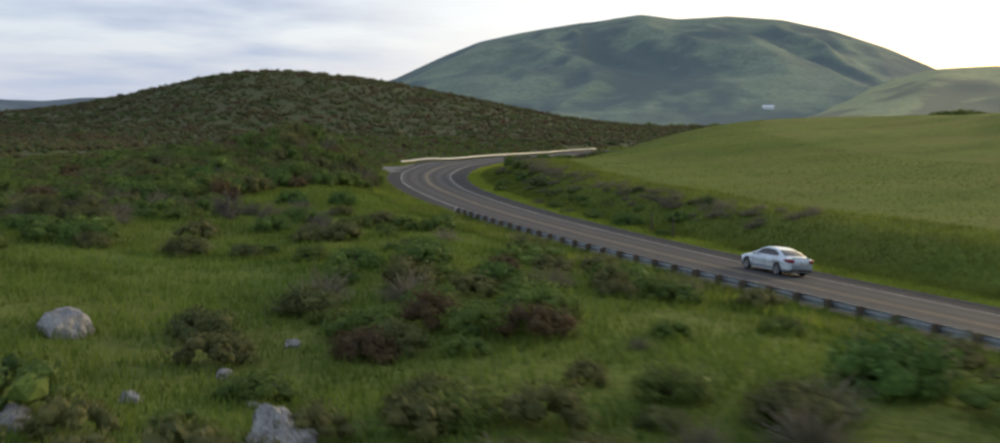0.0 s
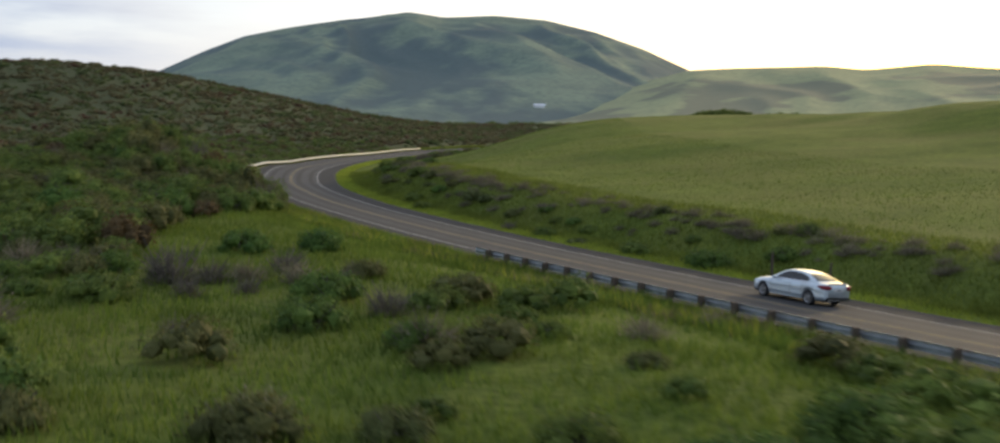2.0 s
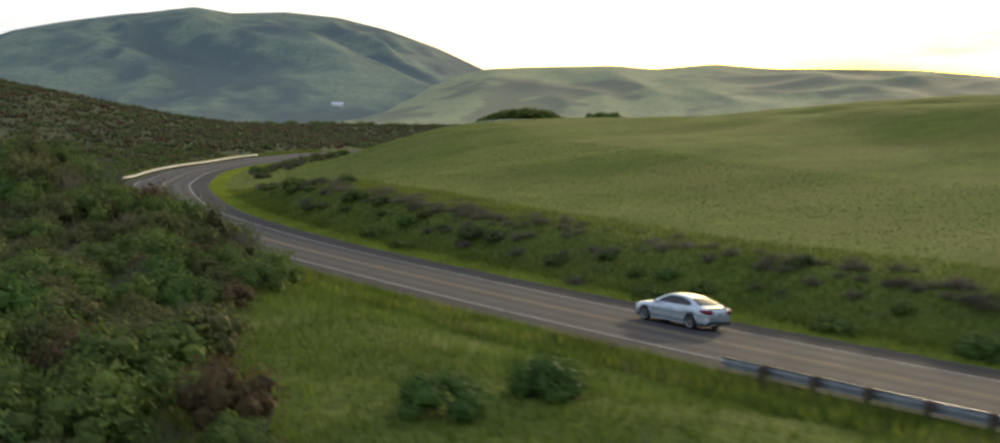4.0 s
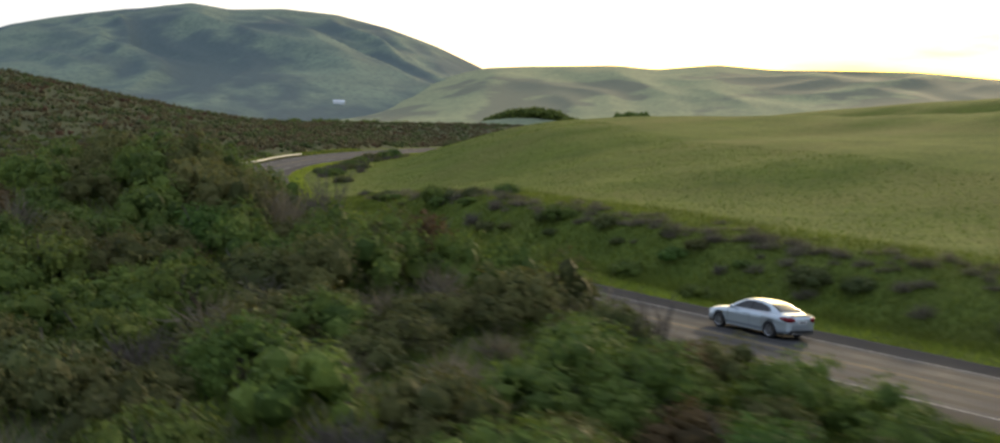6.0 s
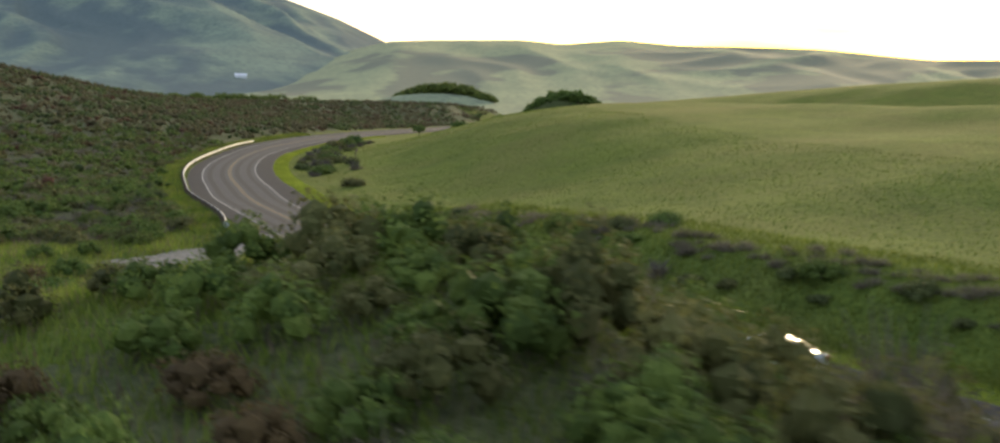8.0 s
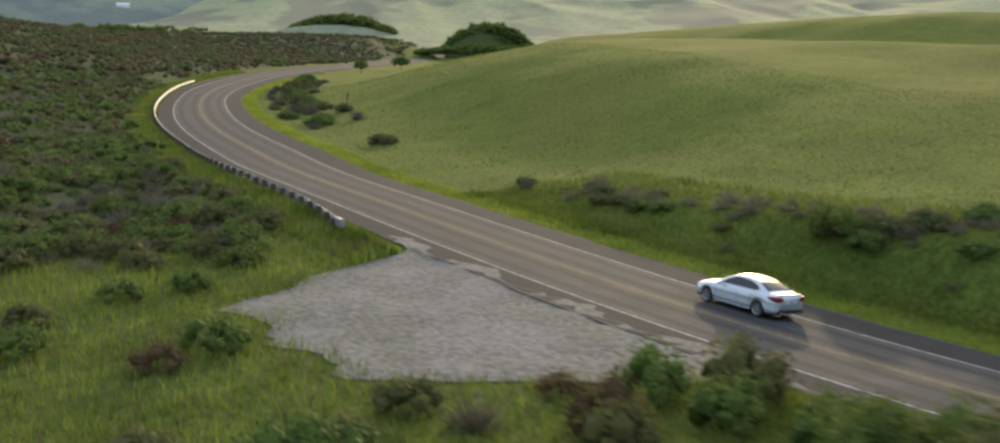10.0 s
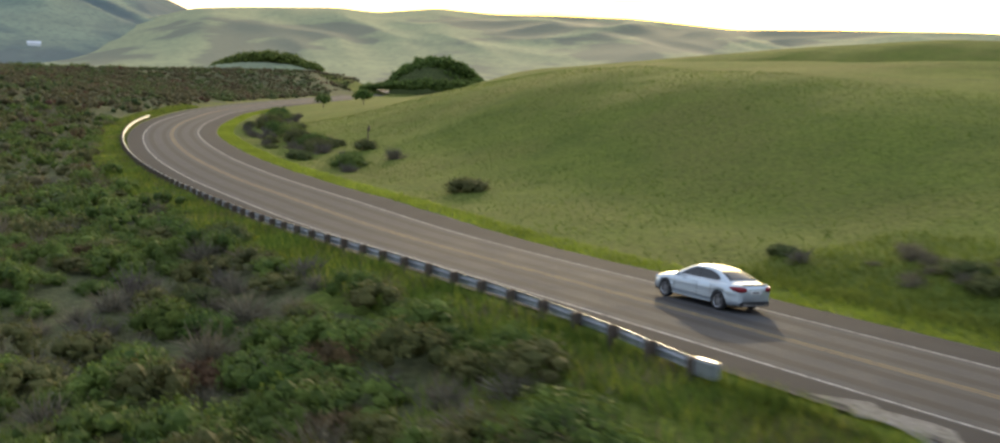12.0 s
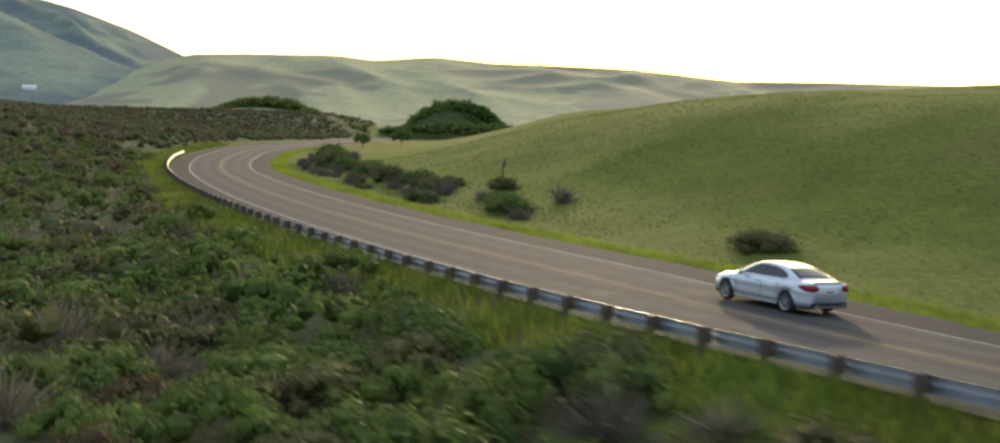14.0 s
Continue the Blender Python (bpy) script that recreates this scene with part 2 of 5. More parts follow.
def relief(nt, b, fac, strength, distance):
    n = nt.nodes.new("ShaderNodeBump")
    n.inputs["Strength"].default_value, n.inputs["Distance"].default_value = strength, distance
    nt.links.new(fac, n.inputs["Height"])
    nt.links.new(n.outputs[0], b.inputs["Normal"])


def mottled(name, dark, light, scale, fine, rough=0.9, spec=0.3, bump_by=0.0, third=None, third_scale=0.05):
    """A colour that varies at two or three scales, with a fine relief."""
    m, nt, b = material(name, rough, 0, spec)
    c = blend(nt, noise_fac(nt, scale), dark, light)
    if third:
        c = blend(nt, noise_fac(nt, third_scale, 5, 0.45, 0.68), c, third)
    f = noise_fac(nt, fine, 5, 0.3, 0.7)
    c = blend(nt, 0.55, c, blend(nt, f, tuple(v * 0.55 for v in dark), tuple(min(1, v * 1.3) for v in light)))
    nt.links.new(c, b.inputs["Base Color"])
    if bump_by:
        relief(nt, b, f, 0.8, bump_by)
    return m


def fuzz(mat, weight, tint):
    """Fine upright blades that catch low light from behind."""
    b = mat.node_tree.nodes["Principled BSDF"]
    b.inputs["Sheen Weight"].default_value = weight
    b.inputs["Sheen Roughness"].default_value = 0.45
    b.inputs["Sheen Tint"].default_value = (*tint, 1)


def leafy(name, dark, light, rough=0.75, through=0.30):
    """Foliage: colour varies from leaf to leaf and from plant to plant, and a little light shines through."""
    m, nt, b = material(name, rough, 0, 0.15)
    geo = nt.nodes.new("ShaderNodeNewGeometry")
    info = nt.nodes.new("ShaderNodeObjectInfo")
    c = blend(nt, geo.outputs["Random Per Island"], dark, light)
    hue = nt.nodes.new("ShaderNodeHueSaturation")
    mr = nt.nodes.new("ShaderNodeMapRange")
    mr.inputs["To Min"].default_value, mr.inputs["To Max"].default_value = 0.465, 0.515
    nt.links.new(info.outputs["Random"], mr.inputs["Value"])
    nt.links.new(mr.outputs[0], hue.inputs["Hue"])
    val = nt.nodes.new("ShaderNodeMapRange")
    val.inputs["From Min"].default_value, val.inputs["From Max"].default_value = 0.3, 0.7
    val.inputs["To Min"].default_value, val.inputs["To Max"].default_value = 0.65, 1.25
    nt.links.new(noise_fac(nt, 0.25, 3, 0.0, 1.0, "Object"), val.inputs["Value"])
    nt.links.new(val.outputs[0], hue.inputs["Value"])
    nt.links.new(c, hue.inputs["Color"])
    nt.links.new(hue.outputs[0], b.inputs["Base Color"])
    tr = nt.nodes.new("ShaderNodeBsdfTranslucent")
    nt.links.new(hue.outputs[0], tr.inputs["Color"])
    mix = nt.nodes.new("ShaderNodeMixShader")
    mix.inputs[0].default_value = through
    out = nt.nodes["Material Output"]
    nt.links.new(b.outputs[0], mix.inputs[1])
    nt.links.new(tr.outputs[0], mix.inputs[2])
    nt.links.new(mix.outputs[0], out.inputs[0])
    return m


def plain(name, colour, rough=0.5, metal=0.0, spec=0.5, grain=0.0, scale=40.0):
    m, nt, b = material(name, rough, metal, spec)
    if grain:
        f = noise_fac(nt, scale, 4, 0.3, 0.7)
        nt.links.new(blend(nt, f, tuple(v * (1 - grain) for v in colour), tuple(min(1, v * (1 + grain)) for v in colour)), b.inputs["Base Color"])
    else:
        b.inputs["Base Color"].default_value = (*colour, 1)
    return m


GROUND = mottled("turf", (0.034, 0.066, 0.013), (0.102, 0.136, 0.026), 0.16, 2.6, 1.0, 0.06, 0.06, (0.105, 0.100, 0.036), 0.06)
fuzz(GROUND, 0.08, (0.66, 0.60, 0.12))
LITTER = mottled("leaf_litter", (0.042, 0.056, 0.022), (0.098, 0.102, 0.046), 0.3, 3.0, 0.95, 0.15, 0.10, (0.06, 0.075, 0.022), 0.05)


def asphalt():
    m, nt, b = material("asphalt", 0.9, 0, 0.12)
    c = blend(nt, noise_fac(nt, 0.35, 4), (0.040, 0.040, 0.043), (0.060, 0.060, 0.063))
    c = blend(nt, noise_fac(nt, 9, 5, 0.35, 0.75), c, (0.076, 0.076, 0.078))
    f = noise_fac(nt, 60, 3, 0.3, 0.7)
    c = blend(nt, 0.35, c, blend(nt, f, (0.03, 0.03, 0.03), (0.13, 0.13, 0.13)))
    nt.links.new(c, b.inputs["Base Color"])
    r = nt.nodes.new("ShaderNodeMapRange")
    r.inputs["To Min"].default_value, r.inputs["To Max"].default_value = 0.86, 0.96
    nt.links.new(noise_fac(nt, 0.5, 4), r.inputs["Value"])
    nt.links.new(r.outputs[0], b.inputs["Roughness"])
    relief(nt, b, f, 0.35, 0.01)
    return m


def worn_paint(name, colour):
    m, nt, b = material(name, 0.9, 0, 0.15)
    c = blend(nt, noise_fac(nt, 5, 6, 0.44, 0.68), colour, (0.10, 0.098, 0.095))
    nt.links.new(c, b.inputs["Base Color"])
    return m


ASPHALT = asphalt()
WHITE_LINE = worn_paint("worn_white_paint", (0.46, 0.455, 0.44))
YELLOW_LINE = worn_paint("worn_yellow_paint", (0.27, 0.20, 0.085))
TRACK_TAR = mottled("tyre_polished_asphalt", (0.041, 0.039, 0.039), (0.060, 0.057, 0.056), 0.6, 30, 0.92, 0.10)
SHOULDER_TAR = mottled("shoulder_asphalt", (0.030, 0.030, 0.032), (0.048, 0.048, 0.050), 0.5, 40, 0.94, 0.08)
GRAVEL = mottled("gravel_dirt", (0.095, 0.092, 0.086), (0.21, 0.20, 0.188), 0.35, 4, 0.95, 0.2, 0.05, (0.11, 0.115, 0.06), 0.22)
VERGE = leafy("verge_grass", (0.15, 0.215, 0.026), (0.31, 0.36, 0.055), through=0.5)
GRASS = leafy("grass_blades", (0.060, 0.115, 0.018), (0.150, 0.215, 0.040), through=0.45)
BANK_GRASS = leafy("bank_grass_blades", (0.10, 0.160, 0.022), (0.23, 0.280, 0.055), through=0.45)
DRY = leafy("dry_stems", (0.12, 0.095, 0.065), (0.22, 0.18, 0.12))
GREY_TWIG = leafy("grey_twigs_and_stems", (0.105, 0.096, 0.070), (0.21, 0.192, 0.138))
LEAF = leafy("shrub_leaves", (0.048, 0.092, 0.021), (0.140, 0.212, 0.044))
LEAF_OLIVE = leafy("olive_shrub_leaves", (0.058, 0.080, 0.026), (0.142, 0.158, 0.054))
LEAF_HILL = leafy("hill_scrub_leaves", (0.056, 0.084, 0.028), (0.128, 0.158, 0.052))
LEAF_BROWN = leafy("brown_scrub_leaves", (0.080, 0.086, 0.036), (0.155, 0.150, 0.066))
LEAF_RUST = leafy("rusty_shrub_leaves", (0.075, 0.052, 0.028), (0.135, 0.085, 0.040))
BARK = mottled("grey_twigs", (0.07, 0.06, 0.05), (0.16, 0.14, 0.12), 3, 30, 0.95, 0.2)
GALVANISED = mottled("galvanised_steel", (0.30, 0.33, 0.36), (0.48, 0.51, 0.54), 1.5, 25, 0.42, 0.5)
GALVANISED.node_tree.nodes["Principled BSDF"].inputs["Metallic"].default_value = 0.75
TIMBER = mottled("weathered_timber", (0.055, 0.042, 0.032), (0.12, 0.095, 0.075), 3, 25, 0.9, 0.2, 0.01)
THICKET = mottled("dark_thicket", (0.035, 0.050, 0.018), (0.085, 0.100, 0.036), 0.3, 1.5, 0.95, 0.1, 0.3)
ROCK = mottled("pale_lichen_rock", (0.11, 0.105, 0.10), (0.34, 0.33, 0.31), 2.2, 14, 0.9, 0.3, 0.03)

# ---------------------------------------------------------------- ground


def axis(core0, core1, step, lo, hi, grow=1.13):
    mid = list(np.arange(core0, core1 + 0.01, step))
    a, d = [core0], step
    while a[-1] > lo:
        d *= grow
        a.append(a[-1] - d)
    b, d = [core1], step
    while b[-1] < hi:
        d *= grow
        b.append(b[-1] + d)
    return np.array(a[:0:-1] + mid + b[1:])


GRID = {}


def ground_z(x, y):
    """Height of the ground sheet, between its grid points."""
    xs, ys, Z = GRID["x"], GRID["y"], GRID["z"]
    i = np.clip(np.searchsorted(xs, x) - 1, 0, len(xs) - 2)
    j = np.clip(np.searchsorted(ys, y) - 1, 0, len(ys) - 2)
    u, v = (x - xs[i]) / (xs[i + 1] - xs[i]), (y - ys[j]) / (ys[j + 1] - ys[j])
    return (Z[j, i] * (1 - u) + Z[j, i + 1] * u) * (1 - v) + (Z[j + 1, i] * (1 - u) + Z[j + 1, i + 1] * u) * v


def far_drop(x, y):
    """The land sinks into a wide valley before the far hills."""
    r = np.hypot(x - 40, y - 150)
    return smooth(420, 700, r)


def build_ground():
    xs, ys = axis(-58, 150, 1.6, -5500, 5500), axis(-45, 345, 1.6, -5000, 5500)
    X, Y = np.meshgrid(xs, ys)
    x, y = X.ravel(), Y.ravel()
    z = np.empty_like(x)
    near = (np.hypot(x - 40, y - 150) < 760)
    z[near] = height(x[near], y[near])
    z[~near] = 0
    k = far_drop(x, y)
    z = z * (1 - k) + 1.5 * k
    rng = np.random.RandomState(4)
    z = z + rng.uniform(-0.05, 0.05, len(z)) * near
    GRID.update(x=xs, y=ys, z=z.reshape(len(ys), len(xs)))
    cx, cy = ((X[1:, 1:] + X[:-1, :-1]) / 2).ravel(), ((Y[1:, 1:] + Y[:-1, :-1]) / 2).ravel()
    close = np.hypot(cx - 40, cy - 150) < 620
    d = np.full(len(cx), 99.0)
    d[close] = offset(cx[close], cy[close])[0]
    thick = np.interp(cy, [52, 66, 72, 85, 95, 126], [-23.5, -21, -19, -12, -9.5, -9.5])
    scrub = (d < -10) & (((cy > 56) & (cy < 122) & (cx < thick) & ((cx > -38) | ((cx < -66) & (cy > 66)))) | (cy > 181) | (cx < -72) & (cy > 66))
    me = mesh_from("ground", np.stack([x, y, z], 1), grid_faces(len(ys), len(xs)), [GROUND, LITTER], True, scrub.astype(int))
    tagged(new("ground", me), "rolling green grassland falling and rising beside the road", "ground", kind="structure")


build_ground()


def ribbon(name, s0, s1, off0, off1, lift, mat, step=1.5, cols=2, wobble=0.0, seed=1):
    """A strip that follows the road between two offsets."""
    rng = np.random.RandomState(seed)
    S = np.arange(s0, s1 + 0.01, step)
    verts = []
    for s in S:
        for j in range(cols):
            o = off0 + (off1 - off0) * j / (cols - 1)
            if wobble and j in (0, cols - 1):
                o += rng.uniform(-wobble, wobble)
            x, y, _ = on_road(s, o)
            verts.append((x, y, z_road(o, s) + lift))
    return mesh_from(name, verts, grid_faces(len(S), cols), mat, True)


END = ALONG[-1] - 2
road = tagged(new("road", ribbon("road", 1, END, -LEFT_EDGE, RIGHT_EDGE, 0.0, ASPHALT, 1.5, 9, 0.12)),
              "worn grey two-lane asphalt road curving between the hills", "road", kind="structure")


def stripe(name, s0, s1, off, width, mat, label, lift=0.006):
    ob = new(name, ribbon(name, s0, s1, off - width / 2, off + width / 2, lift, mat, 1.0))
    ob.parent = road
    return tagged(ob, label)


stripe("edge_line", 1, END, 3.6, 0.105, WHITE_LINE, "thin worn white edge line")
stripe("edge_line", 1, END, -3.6, 0.105, WHITE_LINE, "thin worn white edge line")
stripe("centre_line", 1, END, -0.13, 0.11, YELLOW_LINE, "worn yellow centre line")
stripe("centre_line", 1, END, 0.13, 0.11, YELLOW_LINE, "worn yellow centre line")
for off in (-2.65, -1.0, 1.0, 2.65):
    stripe("tyre_track", 1, END, off, 0.62, TRACK_TAR, "dark tyre-polished wheel track", 0.003)


for off, wide in ((4.9, 2.3), (-4.55, 1.6)):
    stripe("shoulder", 1, END, off, wide, SHOULDER_TAR, "smoother dark asphalt shoulder", 0.003)


def pull_reach(s):
    """How far west of the middle line the gravel reaches, metre by metre along the road."""
    k = np.asarray(s, float) - s_at(160.0)
    return 5.0 + 11.8 * smooth(-16.0, -6.5, k) * (1 - smooth(0.5, 11.0, k)) + 0.5 * np.sin(k * 1.3) * (np.abs(k) < 11)


def build_pullout():
    """Gravel pull-out on the west side, thinning out onto the asphalt with a ragged edge."""
    rng = np.random.RandomState(8)
    S = np.arange(s_at(144.5), s_at(172.5), 0.6)
    cols = 16
    V = []
    for s in S:
        lo = 4.7 + 0.5 * math.sin(s * 0.9) + rng.uniform(-0.35, 0.35)
        hi = max(lo + 0.05, float(pull_reach(s)) + rng.uniform(-0.35, 0.35))
        for j in range(cols):
            x, y, _ = on_road(s, -(lo + (hi - lo) * j / (cols - 1)))
            V.append((x, y, 0.0))
    V = np.array(V)
    d, along = offset(V[:, 0], V[:, 1])
    deck = np.array([z_road(a, b) for a, b in zip(d, along)])
    V[:, 2] = np.where(d > -5.65, deck + 0.010, ground_z(V[:, 0], V[:, 1]) + 0.05)
    me = mesh_from("pullout", V, grid_faces(len(S), cols), GRAVEL, True)
    tagged(new("pullout", me), "pale dusty gravel pull-out worn beside the road", "pull-out", kind="structure")


build_pullout()

# ---------------------------------------------------------------- far hills


def ridge_mesh(name, label, bearings, angles, dist, depth, mat, relief_by, seed, eye=(-20.0, 60.0, 8.0), foot=0.0, spur=420.0):
    """A long hill seen from the road: its crest by bearing and height in degrees, its slopes with spurs and gullies.
    Scrub grows in the gullies: the mesh says where."""
    B = np.linspace(bearings[0], bearings[-1], 300)
    A = np.interp(B, bearings, angles)
    k = np.hanning(7); k /= k.sum()
    A = np.convolve(np.pad(A, 3, 'edge'), k, 'valid')
    rows = np.concatenate([np.linspace(0, 1, 70), np.linspace(1.02, 1.6, 8)])
    top = dist * np.tan(np.radians(A)) + eye[2]
    verts, scrub = [], []
    for u in rows:
        D = dist - depth * (1 - u)
        v = min(u, 1.0)
        lat = np.radians(B) * dist
        g = np.empty(len(B)); f = np.empty(len(B))
        for i, q in enumerate(lat):
            down = (1 - v) * depth
            warp = noise.noise(Vector((q / 900, down / 1100, seed))) * 1.1
            n1 = noise.noise(Vector((q / spur + warp, down / (spur * 3.2), seed + 3.1)))
            n2 = noise.noise(Vector((q / (spur * 0.38) + warp * 2, down / spur, seed + 7.7)))
            g[i] = -1.9 * abs(n1) - 0.5 * abs(n2)
            f[i] = noise.noise(Vector((q / 300, down / 420, seed + 11.3))) + 0.5 * noise.noise(Vector((q / 90, down / 130, seed + 17.9)))
        rise = float(smooth(-0.10, 1.12, v) - smooth(-0.10, 1.12, 0.0)) / float(smooth(-0.10, 1.12, 1.0) - smooth(-0.10, 1.12, 0.0))
        if u > 1:
            rise = 1 - 0.55 * (u - 1) / 0.6
        h = foot + (top - foot) * rise * (1 + relief_by * g * 4 * v * (1 - v) ** 0.8)
        verts.append(np.stack([eye[0] + D * np.sin(np.radians(B)), eye[1] + D * np.cos(np.radians(B)), h], 1))
        scrub.append(-0.6 * g + 0.9 * f - 0.12)
    V = np.concatenate(verts)
    me = mesh_from(name, V, grid_faces(len(rows), len(B)), mat, True)
    at = me.attributes.new("scrub", 'FLOAT', 'POINT')
    at.data.foreach_set("value", np.concatenate(scrub).astype(np.float32))
    tagged(new(name, me), label, "mountain", kind="structure")
    return V


def hill_material(name, grass_dark, grass_light, scrub, scale, lo, hi):
    m, nt, b = material(name, 0.95, 0, 0.05)
    g = blend(nt, noise_fac(nt, scale * 2.2, 5), grass_dark, grass_light)
    at = nt.nodes.new("ShaderNodeAttribute")
    at.attribute_name = "scrub"
    ragged = nt.nodes.new("ShaderNodeMath")
    ragged.operation = 'MULTIPLY_ADD'
    ragged.inputs[1].default_value = 0.5
    nt.links.new(noise_fac(nt, scale * 6, 6, 0.2, 0.8, rough=0.65), ragged.inputs[0])
    nt.links.new(at.outputs["Fac"], ragged.inputs[2])
    edge = nt.nodes.new("ShaderNodeMapRange")
    edge.inputs["From Min"].default_value, edge.inputs["From Max"].default_value = lo, hi
    nt.links.new(ragged.outputs[0], edge.inputs["Value"])
    c = blend(nt, edge.outputs[0], g, scrub)
    c = blend(nt, noise_fac(nt, scale * 30, 4, 0.45, 0.8), c, tuple(v * 0.8 for v in scrub))
    nt.links.new(c, b.inputs["Base Color"])
    return m


# Distance haze is painted in: grass and scrub are paled towards blue-green.
MOUNT_HAZED = hill_material("hazed_mountain_grass_and_scrub", (0.15, 0.195, 0.155), (0.215, 0.27, 0.195), (0.104, 0.140, 0.140), 0.0026, 0.16, 0.64)
# Range colours are lightened to hold the haze below the sun.
RANGE_HAZED = hill_material("hazed_range_grass_and_scrub", (0.195, 0.235, 0.150), (0.255, 0.295, 0.175), (0.125, 0.150, 0.125), 0.003, 0.40, 0.62)
# The blue is air haze put into the hills' base colour.
HAZE_BLUE = hill_material("haze_blue_hill", (0.13, 0.16, 0.18), (0.15, 0.19, 0.20), (0.10, 0.13, 0.16), 0.003, 0.3, 0.6)
# Sheen brightens the range further at grazing angles, adding to the painted haze.
fuzz(RANGE_HAZED, 0.10, (0.75, 0.68, 0.35))

MOUNTAIN = ridge_mesh("mountain", "broad green mountain with dark scrub in its gullies, paled by painted haze",
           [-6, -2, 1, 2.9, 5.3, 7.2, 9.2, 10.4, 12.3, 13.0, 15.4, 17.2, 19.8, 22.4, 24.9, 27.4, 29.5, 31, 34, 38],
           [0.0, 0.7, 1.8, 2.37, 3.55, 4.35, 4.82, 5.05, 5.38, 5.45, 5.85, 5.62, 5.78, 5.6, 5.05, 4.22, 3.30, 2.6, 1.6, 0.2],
           4750, 3000, MOUNT_HAZED, 0.20, 11, spur=520.0)
ridge_mesh("far_range", "green hill range below the low sun, haze painted into its colour",
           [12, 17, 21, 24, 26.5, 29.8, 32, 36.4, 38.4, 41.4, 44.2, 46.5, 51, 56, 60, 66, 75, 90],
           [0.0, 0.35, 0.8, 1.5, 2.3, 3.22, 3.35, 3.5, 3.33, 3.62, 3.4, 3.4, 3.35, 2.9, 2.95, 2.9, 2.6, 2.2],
           3300, 2000, RANGE_HAZED, 0.16, 23)
ridge_mesh("haze_blue_hills", "low wooded hills far away, turned blue by painted-in haze", [-40, -25, -18, -15.8, -14.2, -12.5, -11.6, -9, -4, 2],
           [0.9, 0.8, 0.9, 0.83, 0.82, 1.02, 1.06, 1.2, 1.3, 1.0], 2600, 900, HAZE_BLUE, 0.10, 31)

# ---------------------------------------------------------------- guard rails


def beam_mesh():
    """One 3.81 m length of W-shaped steel beam, along +y, its face to the road (+x)."""
    prof = [(0.00, 0.42), (0.045, 0.44), (0.08, 0.465), (0.08, 0.51), (0.03, 0.555), (0.0, 0.575), (0.0, 0.605), (0.03, 0.625),
            (0.08, 0.67), (0.08, 0.715), (0.045, 0.74), (0.0, 0.76)]
    V = []
    for y in (-0.02, 3.83):
        V += [(x, y, z) for x, z in prof] + [(x - 0.012, y, z) for x, z in prof]
    n = len(prof)
    F = []
    for base in (0, n):
        for i in range(n - 1):
            q = [base + i, base + i + 1, base + i + 1 + 2 * n, base + i + 2 * n]
            F.append(q if base == 0 else q[::-1])
    for i in range(n - 1):
        F += [[i, n + i, n + i + 1, i + 1], [2 * n + i, 2 * n + i + 1, 3 * n + i + 1, 3 * n + i]]
    F += [[0, 2 * n, 3 * n, n], [n - 1, 2 * n - 1, 4 * n - 1, 3 * n - 1]]
    return mesh_from("beam", V, F, GALVANISED, False)


def bevelled_box_mesh(name, sizes, mat, bevel):
    bm = bmesh.new()
    for b in sizes:
        box(bm, *b, bevel)
    me = bpy.data.meshes.new(name)
    bm.to_mesh(me)
    bm.free()
    me.materials.append(mat)
    return me


BEAM = beam_mesh()
POST = bevelled_box_mesh("post", [(-0.30, -0.085, -0.9, -0.13, 0.085, 0.79)], TIMBER, 0.012)
BLOCK = bevelled_box_mesh("spacer_block", [(-0.13, -0.09, 0.42, -0.012, 0.09, 0.79)], TIMBER, 0.01)


def guard_rail(s0, count, label, off=-6.0, flare=True):
    rail = tagged(new("guard_rail", None), label, "guard rail")
    rng = random.Random(int(s0))
    for k in range(count):
        s = s0 + k * 3.81
        out = -1.0 * max(0.0, 1 - k / 3.0) ** 2 if flare else 0.0
        x, y, h = on_road(s, off + out)
        x2, y2, _ = on_road(s + 3.81, off + (-1.0 * max(0.0, 1 - (k + 1) / 3.0) ** 2 if flare else 0.0))
        z, z2 = z_road(-6.0, s) - 0.16, z_road(-6.0, s + 3.81) - 0.16
        turn = math.degrees(math.atan2(-(x2 - x), y2 - y))
        tip = math.degrees(math.atan2(z2 - z, 3.81))
        b = new("beam", BEAM)
        b.parent = rail
        b.matrix_basis = pose(x, y, z, tip, 0, turn)
        for j in (0, 1):
            px, py, pz = x + (x2 - x) * j / 2, y + (y2 - y) * j / 2, z + (z2 - z) * j / 2
            lean = rng.uniform(-2, 2)
            for nm, me in (("post", POST), ("spacer_block", BLOCK)):
                o = new(nm, me)
                o.parent = rail
                o.matrix_basis = pose(px, py, pz + (rng.uniform(-0.03, 0.03) if nm == "post" else 0), lean, rng.uniform(-1.5, 1.5) if nm == "post" else 0, turn)
    # rounded end piece
    x, y, h = on_road(s0, off + (-1.0 if flare else 0))
    bm = bmesh.new()
    box(bm, -0.20, -0.75, 0.36, 0.10, 0.0, 0.82, 0.05)
    e = part("end_terminal", bm, GALVANISED, rail, "blunt galvanised end box")
    e.matrix_basis = pose(x, y, z_road(-6.0, s0) - 0.16, 0, 0, math.degrees(h))
    return rail


guard_rail(s_at(-42.0), 29, "galvanised steel guard rail on timber posts beside the road", flare=False)
guard_rail(s_at(174.2), 46, "long galvanised guard rail on dark timber posts round the bend")

# ---------------------------------------------------------------- plants


def sphere_points(n, rng):
    v = rng.normal(size=(n, 3))
    return v / np.linalg.norm(v, axis=1)[:, None]


